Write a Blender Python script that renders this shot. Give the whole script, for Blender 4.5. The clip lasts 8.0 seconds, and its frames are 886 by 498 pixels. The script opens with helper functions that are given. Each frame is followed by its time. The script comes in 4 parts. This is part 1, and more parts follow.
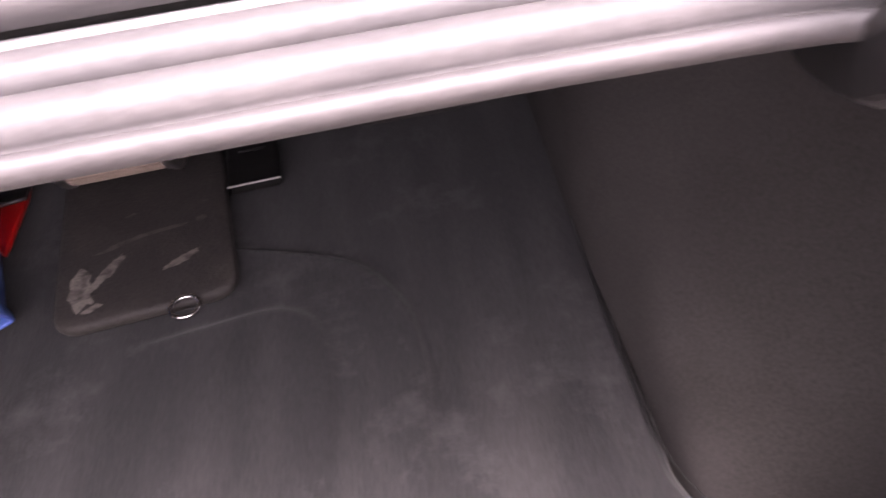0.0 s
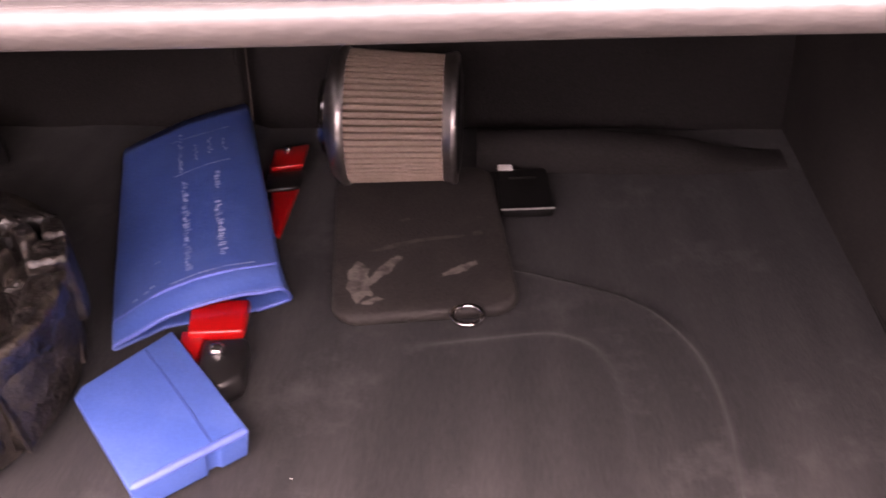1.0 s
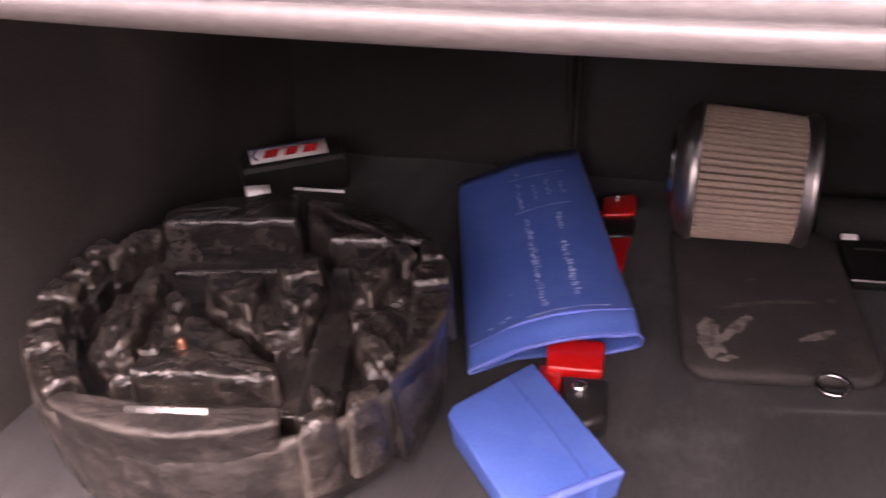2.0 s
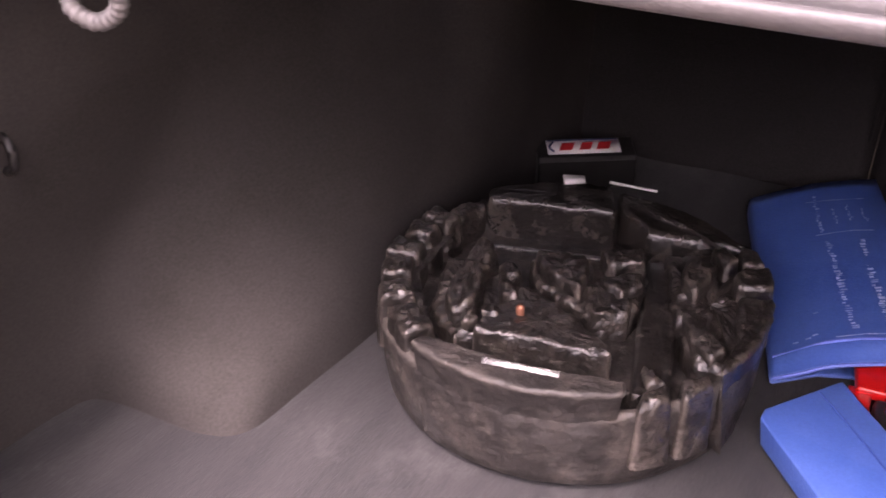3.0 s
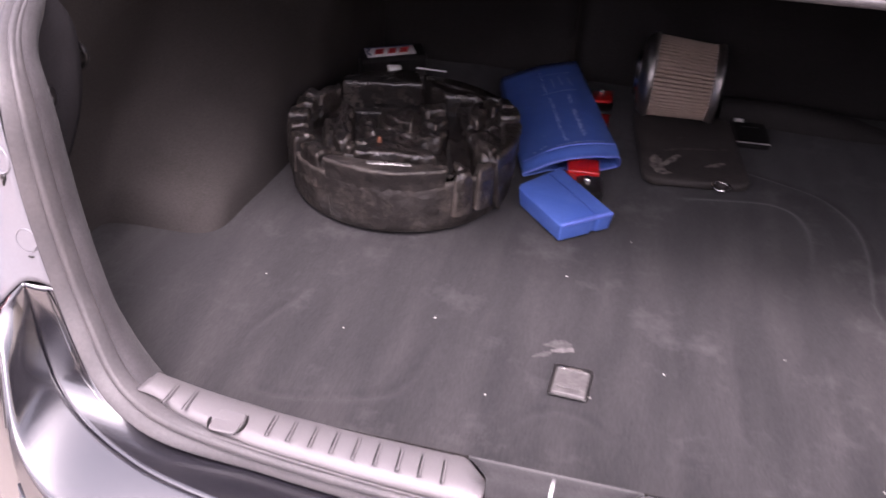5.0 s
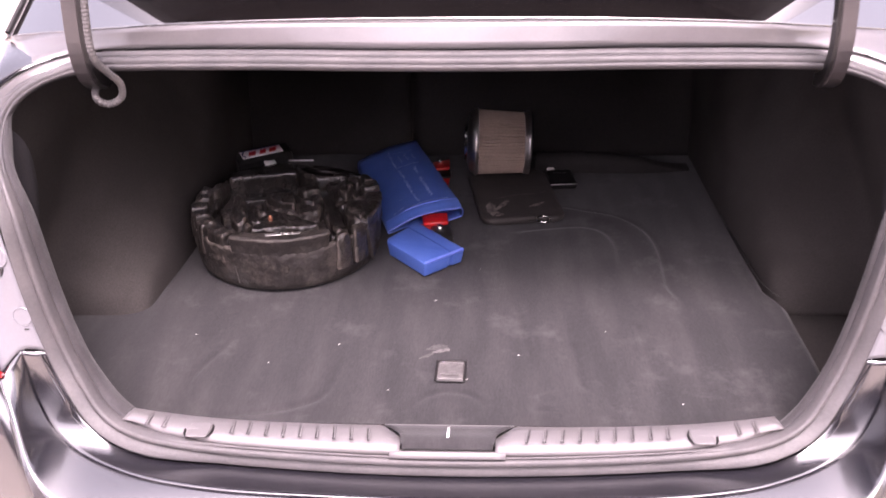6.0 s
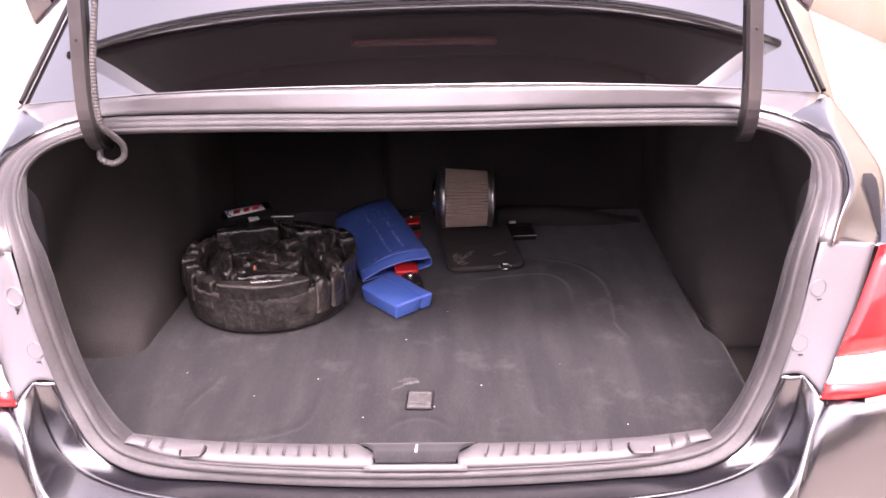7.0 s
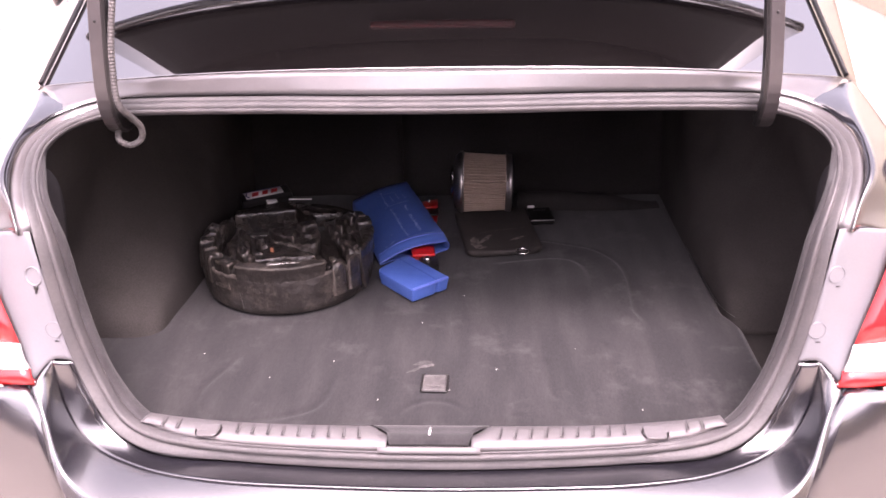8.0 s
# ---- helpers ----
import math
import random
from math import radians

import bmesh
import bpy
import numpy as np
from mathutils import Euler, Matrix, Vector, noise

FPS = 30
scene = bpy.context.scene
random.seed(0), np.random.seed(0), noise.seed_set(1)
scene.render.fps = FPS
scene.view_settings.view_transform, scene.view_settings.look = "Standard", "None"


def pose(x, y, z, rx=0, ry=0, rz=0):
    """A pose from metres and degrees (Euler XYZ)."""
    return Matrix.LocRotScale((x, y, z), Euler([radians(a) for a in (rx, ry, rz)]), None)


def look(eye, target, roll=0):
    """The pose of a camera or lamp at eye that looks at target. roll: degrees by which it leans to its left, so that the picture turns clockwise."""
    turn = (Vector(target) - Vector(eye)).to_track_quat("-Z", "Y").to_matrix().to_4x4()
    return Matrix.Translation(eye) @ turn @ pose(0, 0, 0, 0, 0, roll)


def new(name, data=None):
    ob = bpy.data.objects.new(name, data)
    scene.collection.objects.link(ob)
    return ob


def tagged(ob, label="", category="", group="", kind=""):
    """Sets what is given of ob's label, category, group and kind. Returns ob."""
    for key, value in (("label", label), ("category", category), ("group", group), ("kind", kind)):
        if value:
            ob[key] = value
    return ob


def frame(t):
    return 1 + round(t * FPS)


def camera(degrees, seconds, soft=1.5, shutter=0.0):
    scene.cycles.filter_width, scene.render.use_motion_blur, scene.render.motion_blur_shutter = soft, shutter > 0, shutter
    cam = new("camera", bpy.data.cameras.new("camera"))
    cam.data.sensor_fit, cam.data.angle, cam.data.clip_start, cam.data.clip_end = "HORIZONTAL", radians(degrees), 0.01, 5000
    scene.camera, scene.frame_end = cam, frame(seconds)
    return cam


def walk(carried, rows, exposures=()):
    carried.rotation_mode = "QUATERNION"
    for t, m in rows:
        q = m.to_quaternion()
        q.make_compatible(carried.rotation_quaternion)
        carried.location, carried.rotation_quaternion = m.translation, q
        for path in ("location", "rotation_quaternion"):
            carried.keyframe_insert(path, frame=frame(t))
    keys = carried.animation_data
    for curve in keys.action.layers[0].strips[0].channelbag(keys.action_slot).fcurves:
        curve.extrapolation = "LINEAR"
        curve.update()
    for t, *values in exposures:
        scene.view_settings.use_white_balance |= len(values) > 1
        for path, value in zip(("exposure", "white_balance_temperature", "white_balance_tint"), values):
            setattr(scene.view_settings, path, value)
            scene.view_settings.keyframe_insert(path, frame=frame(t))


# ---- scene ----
from mathutils.bvhtree import BVHTree

cam = camera(51.0, 8.0, soft=1.6, shutter=0.3)
PATH = [
    (0, (0.403, 0.555, 0.584), (0.423, 2.077, -0.713), -8.7),
    (0.5, (0.286, 0.554, 0.565), (0.255, 2.137, -0.658), -3.2),
    (1, (0.206, 0.544, 0.545), (0.061, 2.181, -0.596), -2.1),
    (1.5, (0.128, 0.526, 0.545), (-0.198, 2.186, -0.522), -2.4),
    (2, (0.047, 0.504, 0.547), (-0.49, 2.133, -0.48), -3.0),
    (2.2, (0.012, 0.487, 0.548), (-0.621, 2.085, -0.476), -3.0),
    (3.3, (-0.077, 0.343, 0.582), (-0.968, 1.805, -0.452), 0.0),
    (3.5, (-0.069, 0.302, 0.592), (-0.968, 1.747, -0.458), 0.2),
    (4, (-0.006, 0.17, 0.638), (-0.795, 1.671, -0.423), 1.6),
    (4.5, (0.03, 0.015, 0.687), (-0.634, 1.545, -0.418), 3.1),
    (5, (0.021, -0.18, 0.744), (-0.341, 1.444, -0.365), 2.9),
    (5.2, (0.014, -0.259, 0.766), (-0.243, 1.396, -0.328), 2.0),
    (6.3, (0.059, -0.611, 0.863), (-0.004, 1.195, 0.007), -1.3),
    (6.5, (0.064, -0.656, 0.871), (0.016, 1.165, 0.044), -1.3),
    (7, (0.072, -0.701, 0.879), (0.03, 1.135, 0.088), -1.2),
    (7.5, (0.079, -0.704, 0.878), (0.029, 1.131, 0.083), -1.0),
    (8, (0.081, -0.7, 0.876), (-0.007, 1.122, 0.056), -1.3),
]
EXPOSURES = [(0.0, 3.0, 6700, 33), (0.5, 2.97, 7300, 44), (1.0, 3.12, 7700, 46), (1.6, 3.0, 7500, 42), (2.2, 2.85, 7300, 41), (3.5, 2.75, 6600, 37), (5.0, 1.92, 6400, 36), (6.5, 2.19, 6700, 38), (8.0, 2.16, 6700, 38)]
walk(cam, [(t, look(eye, target, roll)) for t, eye, target, roll in PATH], EXPOSURES)

# ---- world and light ----
SUN_FROM = Vector((0.08, -0.42, 0.905)).normalized()
world = bpy.data.worlds.new("overcast_sky")
scene.world = world
world.use_nodes = True
wn, wl = world.node_tree.nodes, world.node_tree.links
sky = wn.new("ShaderNodeTexSky")
sky.sky_type = "NISHITA"
sky.sun_disc = False
sky.sun_elevation = math.asin(SUN_FROM.z)
sky.sun_rotation = math.atan2(SUN_FROM.x, SUN_FROM.y)
sky.air_density, sky.dust_density, sky.ozone_density = 1.0, 8.0, 0.5
pale = wn.new("ShaderNodeHueSaturation")
pale.inputs["Saturation"].default_value = 0.35
wl.new(sky.outputs[0], pale.inputs["Color"])
wl.new(pale.outputs[0], wn["Background"].inputs["Color"])
wn["Background"].inputs["Strength"].default_value = 0.15
sun_data = bpy.data.lights.new("sun", "SUN")
sun_data.energy, sun_data.angle, sun_data.color = 0.9, radians(16), (1.0, 0.96, 0.93)
sun = new("sun", sun_data)
sun.matrix_world = look(SUN_FROM * 20, (0, 0, 0))


# ---- materials ----
def material(name, color, rough=0.5, metal=0.0, spec=0.5, coat=0.0, coat_rough=0.05, grain=0.0, grain_scale=300.0,
             blotch=0.0, blotch_scale=6.0, second=None, bump=0.0, bump_scale=400.0, stretch=(1, 1, 1), sheen=0.0, worn=None, dust=0.0, dirt=0, ior=1.5):
    """A principled material with colour variation at two scales and fine relief, in metres of the object's own space."""
    m = bpy.data.materials.new(name)
    m.use_nodes = True
    n, l = m.node_tree.nodes, m.node_tree.links
    b = n["Principled BSDF"]
    b.inputs["Roughness"].default_value = rough
    b.inputs["Metallic"].default_value = metal
    b.inputs["Specular IOR Level"].default_value = spec
    b.inputs["Coat Weight"].default_value = coat
    b.inputs["Coat Roughness"].default_value = coat_rough
    b.inputs["Sheen Weight"].default_value = sheen
    b.inputs["IOR"].default_value = b.inputs["Coat IOR"].default_value = ior
    b.inputs["Base Color"].default_value = (*color, 1)
    geo = n.new("ShaderNodeNewGeometry")
    mp = n.new("ShaderNodeMapping")
    mp.inputs["Scale"].default_value = stretch
    l.new(geo.outputs["Position"], mp.inputs["Vector"])
    last = None
    second = second or tuple(min(1.0, c * 1.9 + 0.01) for c in color)
    if blotch:
        t = n.new("ShaderNodeTexNoise")
        t.inputs["Scale"].default_value, t.inputs["Detail"].default_value = blotch_scale, 6
        l.new(mp.outputs[0], t.inputs["Vector"])
        r = n.new("ShaderNodeMapRange")
        r.inputs["From Min"].default_value, r.inputs["From Max"].default_value = 0.42, 0.68
        r.inputs["To Max"].default_value = blotch
        l.new(t.outputs["Fac"], r.inputs["Value"])
        mix = n.new("ShaderNodeMix")
        mix.data_type = "RGBA"
        mix.inputs["A"].default_value, mix.inputs["B"].default_value = (*color, 1), (*second, 1)
        l.new(r.outputs[0], mix.inputs["Factor"])
        last = mix.outputs["Result"]
    if grain:
        t = n.new("ShaderNodeTexNoise")
        t.inputs["Scale"].default_value, t.inputs["Detail"].default_value = grain_scale, 3
        l.new(mp.outputs[0], t.inputs["Vector"])
        r = n.new("ShaderNodeMapRange")
        r.inputs["To Min"].default_value, r.inputs["To Max"].default_value = 1 - grain, 1 + grain
        l.new(t.outputs["Fac"], r.inputs["Value"])
        mix = n.new("ShaderNodeMix")
        mix.data_type, mix.blend_type = "RGBA", "MULTIPLY"
        mix.inputs["Factor"].default_value = 1
        mix.inputs["A"].default_value = (*color, 1)
        if last:
            l.new(last, mix.inputs["A"])
        l.new(r.outputs[0], mix.inputs["B"])
        last = mix.outputs["Result"]
    if dust:                                   # pale patches of dry dust
        t = n.new("ShaderNodeTexNoise")
        t.inputs["Scale"].default_value, t.inputs["Detail"].default_value, t.inputs["Roughness"].default_value = 7.0, 9, 0.72
        l.new(geo.outputs["Position"], t.inputs["Vector"])
        r = n.new("ShaderNodeMapRange")
        r.inputs["From Min"].default_value, r.inputs["From Max"].default_value = 0.54, 0.76
        r.inputs["To Max"].default_value = dust
        l.new(t.outputs["Fac"], r.inputs["Value"])
        mix = n.new("ShaderNodeMix")
        mix.data_type = "RGBA"
        mix.inputs["A"].default_value, mix.inputs["B"].default_value = (*color, 1), (0.15, 0.145, 0.145, 1)
        if last:
            l.new(last, mix.inputs["A"])
        l.new(r.outputs[0], mix.inputs["Factor"])
        last = mix.outputs["Result"]
    if dirt:                                   # brown dried dirt in fine patches
        t = n.new("ShaderNodeTexNoise")
        t.inputs["Scale"].default_value, t.inputs["Detail"].default_value, t.inputs["Roughness"].default_value = 30.0, 10, 0.78
        l.new(mp.outputs[0], t.inputs["Vector"])
        r = n.new("ShaderNodeMapRange")
        r.inputs["From Min"].default_value, r.inputs["From Max"].default_value = 0.50, 0.64
        r.inputs["To Max"].default_value = dirt
        l.new(t.outputs["Fac"], r.inputs["Value"])
        mix = n.new("ShaderNodeMix")
        mix.data_type = "RGBA"
        mix.inputs["A"].default_value, mix.inputs["B"].default_value = (*color, 1), (0.112, 0.094, 0.082, 1)
        if last:
            l.new(last, mix.inputs["A"])
        l.new(r.outputs[0], mix.inputs["Factor"])
        last = mix.outputs["Result"]
    if worn:                                   # paler, rubbed edges
        r = n.new("ShaderNodeMapRange")
        r.inputs["From Min"].default_value, r.inputs["From Max"].default_value = 0.53, 0.64
        r.inputs["To Max"].default_value = 0.85
        l.new(geo.outputs["Pointiness"], r.inputs["Value"])
        mix = n.new("ShaderNodeMix")
        mix.data_type = "RGBA"
        mix.inputs["A"].default_value, mix.inputs["B"].default_value = (*color, 1), (*worn, 1)
        if last:
            l.new(last, mix.inputs["A"])
        l.new(r.outputs[0], mix.inputs["Factor"])
        last = mix.outputs["Result"]
    if last:
        l.new(last, b.inputs["Base Color"])
    if bump:
        t = n.new("ShaderNodeTexNoise")
        t.inputs["Scale"].default_value, t.inputs["Detail"].default_value = bump_scale, 4
        l.new(mp.outputs[0], t.inputs["Vector"])
        bp = n.new("ShaderNodeBump")
        bp.inputs["Strength"].default_value, bp.inputs["Distance"].default_value = bump, 1.0 / bump_scale
        l.new(t.outputs["Fac"], bp.inputs["Height"])
        l.new(bp.outputs[0], b.inputs["Normal"])
    return m


CARPET = material("charcoal_carpet", (0.0222, 0.0213, 0.0228), 0.95, spec=0.15, grain=0.38, grain_scale=420, blotch=0.8, blotch_scale=19, second=(0.040, 0.038, 0.039),
                  bump=0.4, bump_scale=700, stretch=(1, 0.17, 1), sheen=0.15, dust=0.32)
FELT = material("dark_felt_lining", (0.035, 0.0315, 0.0303), 0.95, spec=0.12, grain=0.4, grain_scale=380, blotch=0.5, blotch_scale=4, bump=0.1, bump_scale=600)
SEATFELT = material("black_seat_back_felt", (0.027, 0.025, 0.0245), 0.95, spec=0.1, grain=0.4, grain_scale=350, blotch=0.4, blotch_scale=3, bump=0.5, bump_scale=500)
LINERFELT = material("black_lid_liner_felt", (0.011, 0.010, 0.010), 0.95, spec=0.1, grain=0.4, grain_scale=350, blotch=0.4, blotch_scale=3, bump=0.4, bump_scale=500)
TRIMFELT = material("grey_moulded_felt", (0.024, 0.0225, 0.0245), 0.95, spec=0.15, grain=0.4, grain_scale=400, blotch=0.4, blotch_scale=7, bump=0.6, bump_scale=600)
LIPFELT = material("worn_grey_felt_edge", (0.034, 0.032, 0.0335), 0.95, spec=0.15, grain=0.4, grain_scale=420, blotch=0.5, blotch_scale=16, bump=0.5, bump_scale=600, sheen=0.1)
PAINT = material("black_car_paint", (0.010, 0.0095, 0.013), 0.25, spec=0.5, coat=1.0, coat_rough=0.16, blotch=0.25, blotch_scale=3, second=(0.014, 0.0135, 0.018), grain=0.1, grain_scale=900, ior=1.9)
ARMPAINT = material("dull_brown_grey_paint", (0.055, 0.049, 0.050), 0.35, coat=0.6, coat_rough=0.15, blotch=0.4, blotch_scale=15, grain=0.1)
LOOMMAT = material("dusty_corrugated_conduit", (0.072, 0.067, 0.066), 0.6, grain=0.2, blotch=0.4, blotch_scale=30)
COWL = material("dull_grey_cowl_paint", (0.09, 0.084, 0.086), 0.3, coat=1.0, coat_rough=0.12, blotch=0.3, blotch_scale=9, grain=0.1)
GUTTER = material("grey_primed_gutter_paint", (0.075, 0.070, 0.070), 0.35, coat=0.6, coat_rough=0.15, blotch=0.3, blotch_scale=12)
RUBBER = material("grey_black_seal_rubber", (0.064, 0.0605, 0.0625), 0.55, spec=0.45, grain=0.25, grain_scale=250, blotch=0.5, blotch_scale=20, second=(0.10, 0.092, 0.092), bump=0.15, bump_scale=300)
SILLGREY = material("satin_grey_sill_plastic", (0.135, 0.128, 0.132), 0.45, grain=0.12, grain_scale=500, blotch=0.4, blotch_scale=14, second=(0.125, 0.117, 0.113), bump=0.2, bump_scale=700)
PLATEGREY = material("light_grey_body_plate", (0.17, 0.17, 0.185), 0.4, coat=0.2, blotch=0.35, blotch_scale=9, second=(0.14, 0.14, 0.147), grain=0.06)
BLACKPL = material("black_plastic", (0.014, 0.013, 0.013), 0.35, spec=0.5, grain=0.3, blotch=0.3, blotch_scale=25, bump=0.15, bump_scale=500)
TRAYMAT = material("dusty_glossy_black_plastic", (0.0120, 0.0100, 0.0091), 0.30, spec=0.8, coat=0.15, coat_rough=0.15, grain=0.75, grain_scale=330, blotch=0.6, blotch_scale=45,
                   second=(0.042, 0.034, 0.029), bump=0.55, bump_scale=62, worn=(0.20, 0.165, 0.14), dirt=0.55)
TRAYWALL = material("dusty_satin_black_plastic", (0.019, 0.0165, 0.0155), 0.52, spec=0.4, grain=0.5, grain_scale=300, blotch=0.6, blotch_scale=16, second=(0.040, 0.034, 0.031), bump=0.35, bump_scale=70, worn=(0.19, 0.165, 0.145), dirt=0.5, dust=0.3)
TRAYPLAIN = material("glossy_black_plastic", (0.0115, 0.0097, 0.0089), 0.26, spec=0.7, coat=0.35, coat_rough=0.12, grain=0.4, grain_scale=200, blotch=0.5, blotch_scale=60, second=(0.026, 0.022, 0.019), bump=0.4, bump_scale=190, worn=(0.10, 0.082, 0.07), dirt=0.35)
TRAYGLOSS = material("polished_black_plastic", (0.03, 0.026, 0.024), 0.2, spec=0.8, coat=0.6, coat_rough=0.08, grain=0.3, grain_scale=250, blotch=0.5, blotch_scale=60, bump=0.2, bump_scale=300)
PADMAT = material("worn_black_rubber_pad", (0.033, 0.029, 0.0275), 0.7, spec=0.3, grain=0.35, grain_scale=300, blotch=0.4, blotch_scale=18, second=(0.06, 0.052, 0.046), bump=0.3, bump_scale=300)
SCUFF = material("pale_scuff", (0.17, 0.148, 0.133), 0.9, grain=0.6, grain_scale=500, blotch=0.95, blotch_scale=85, second=(0.045, 0.039, 0.036))
DIMSCUFF = material("faint_scuff", (0.070, 0.061, 0.056), 0.9, grain=0.5, grain_scale=500, blotch=0.9, blotch_scale=85, second=(0.038, 0.033, 0.031))
BLUE = material("blue_vinyl", (0.056, 0.125, 0.43), 0.45, spec=0.45, blotch=0.6, blotch_scale=22, second=(0.085, 0.165, 0.49), grain=0.16, grain_scale=400, bump=0.12, bump_scale=260, worn=(0.16, 0.24, 0.60))
BLUEEDGE = material("pale_blue_worn_edge", (0.11, 0.17, 0.55), 0.45, grain=0.2, grain_scale=200)
INK = material("rubbed_pale_print", (0.46, 0.52, 0.78), 0.7, grain=0.5, grain_scale=400, blotch=0.9, blotch_scale=60, second=(0.10, 0.17, 0.48))
RED = material("red_reflector_plastic", (0.5, 0.010, 0.008), 0.3, coat=0.4, grain=0.15, grain_scale=150)
DULLMETAL = material("dull_grey_metal", (0.32, 0.30, 0.29), 0.38, metal=1.0, blotch=0.4, blotch_scale=30, grain=0.15)
DARKBLOCK = material("dark_moulded_plastic", (0.0065, 0.006, 0.006), 0.6, spec=0.25, grain=0.3, blotch=0.3, blotch_scale=25, bump=0.15, bump_scale=500)
CHROME = material("bright_steel", (0.72, 0.70, 0.69), 0.2, metal=1.0, blotch=0.3, blotch_scale=30, second=(0.5, 0.48, 0.47), grain=0.1)
BRIGHTCLIP = material("pale_plated_clip", (0.78, 0.75, 0.73), 0.5, metal=0.3, grain=0.15, blotch=0.3, blotch_scale=60, second=(0.55, 0.52, 0.50))
STEEL = material("brushed_dusty_steel", (0.62, 0.59, 0.57), 0.36, metal=1.0, blotch=0.5, blotch_scale=40, second=(0.36, 0.33, 0.31), grain=0.2, grain_scale=200)
PLEAT = material("dusty_beige_filter_gauze", (0.37, 0.28, 0.225), 0.9, grain=0.35, grain_scale=350, blotch=0.5, blotch_scale=30, second=(0.30, 0.235, 0.19), bump=0.5, bump_scale=700)
WHITE = material("white_paper", (0.75, 0.74, 0.73), 0.6, grain=0.06, blotch=0.1)
CRIMSON = material("crimson_print", (0.5, 0.02, 0.025), 0.6, grain=0.1)
NAVY = material("navy_print", (0.06, 0.07, 0.16), 0.6, grain=0.1)
LAMPRED = material("red_lamp_lens", (0.55, 0.02, 0.02), 0.12, spec=0.6, coat=0.8, grain=0.08, grain_scale=120)
DULLRED = material("unlit_dark_red_lens", (0.06, 0.005, 0.007), 0.3, grain=0.1, grain_scale=120)
LAMPCLEAR = material("clear_lamp_lens", (0.72, 0.70, 0.66), 0.12, spec=0.6, coat=0.8, blotch=0.4, blotch_scale=40, second=(0.5, 0.46, 0.42))
GLASS = material("dark_rear_window_glass", (0.006, 0.005, 0.0052), 0.03, spec=0.9, coat=1.0, coat_rough=0.01, blotch=0.3, blotch_scale=3, second=(0.010, 0.0088, 0.009), ior=2.1)
CONCRETE = material("beige_concrete", (0.38, 0.335, 0.30), 0.85, grain=0.15, grain_scale=60, blotch=0.4, blotch_scale=1.2, second=(0.30, 0.265, 0.235), bump=0.3, bump_scale=80)
CREAM = material("cream_render", (0.72, 0.66, 0.52), 0.9, grain=0.1, grain_scale=40, blotch=0.2, blotch_scale=1, bump=0.3, bump_scale=60)
WHITEWALL = material("white_render", (0.76, 0.74, 0.75), 0.9, grain=0.08, grain_scale=40, blotch=0.2, blotch_scale=1, bump=0.3, bump_scale=60)
GREYWALL = material("weathered_grey_render", (0.16, 0.15, 0.15), 0.9, grain=0.1, grain_scale=40, blotch=0.4, blotch_scale=1, bump=0.3, bump_scale=60)
LINT = material("white_lint", (0.6, 0.58, 0.55), 0.9, grain=0.2)


# ---- mesh helpers ----
def part(name, bm, mat, parent=None, label="", smooth=True):
    """Links a bmesh as one mesh object under a thing or a part."""
    me = bpy.data.meshes.new(name)
    bm.normal_update()
    for fc in bm.faces:
        fc.smooth = smooth
    bm.to_mesh(me)
    bm.free()
    me.materials.append(mat)
    ob = new(name, me)
    if parent:
        ob.parent = parent
    if label:
        ob["label"] = label
    return ob


def empty(name, m=None):
    ob = new(name)
    ob.empty_display_size = 0.05
    if m is not None:
        ob.matrix_world = m
    return ob


def bevelled(ob, width=0.003, segments=2, angle=35):
    md = ob.modifiers.new("bevel", "BEVEL")
    md.width, md.segments, md.limit_method, md.angle_limit = width, segments, "ANGLE", radians(angle)
    return ob


def solid(ob, thickness, offset=-1):
    md = ob.modifiers.new("solid", "SOLIDIFY")
    md.thickness, md.offset = thickness, offset
    return ob


def spline(points, n, closed=False):
    """n points evenly along a smooth curve through the given ones."""
    p = [Vector(q) for q in points]
    k = len(p)
    fine = []
    for i in range(k if closed else k - 1):
        a, b, c, d = (p[(i + j) % k] if closed else p[min(max(i + j, 0), k - 1)] for j in (-1, 0, 1, 2))
        for s in range(24):
            t = s / 24
            fine.append(0.5 * ((2 * b) + (c - a) * t + (2 * a - 5 * b + 4 * c - d) * t * t + (3 * b - a - 3 * c + d) * t ** 3))
    fine.append(p[0].copy() if closed else p[-1].copy())
    run = [0.0]
    for a, b in zip(fine, fine[1:]):
        run.append(run[-1] + (b - a).length)
    out, j = [], 0
    for i in range(n):
        want = run[-1] * i / (n if closed else n - 1)
        while j < len(run) - 2 and run[j + 1] < want:
            j += 1
        t = (want - run[j]) / max(run[j + 1] - run[j], 1e-9)
        out.append(fine[j].lerp(fine[j + 1], t))
    return out


def grid(rows, close_u=False, close_v=False, bm=None):
    """A sheet through rows of points of one length."""
    bm = bm or bmesh.new()
    vs = [[bm.verts.new(q) for q in row] for row in rows]
    nr, nc = len(vs), len(vs[0])
    for i in range(nr if close_u else nr - 1):
        for j in range(nc if close_v else nc - 1):
            quad = (vs[i][j], vs[i][(j + 1) % nc], vs[(i + 1) % nr][(j + 1) % nc], vs[(i + 1) % nr][j])
            if len(set(quad)) == 4:
                bm.faces.new(quad)
    return bm


def loft(curves, n=40, across=6):
    """A smooth sheet through several curves."""
    cs = [spline(c, n) for c in curves]
    rows = [spline([c[i] for c in cs], across) for i in range(n)]
    return grid(rows)


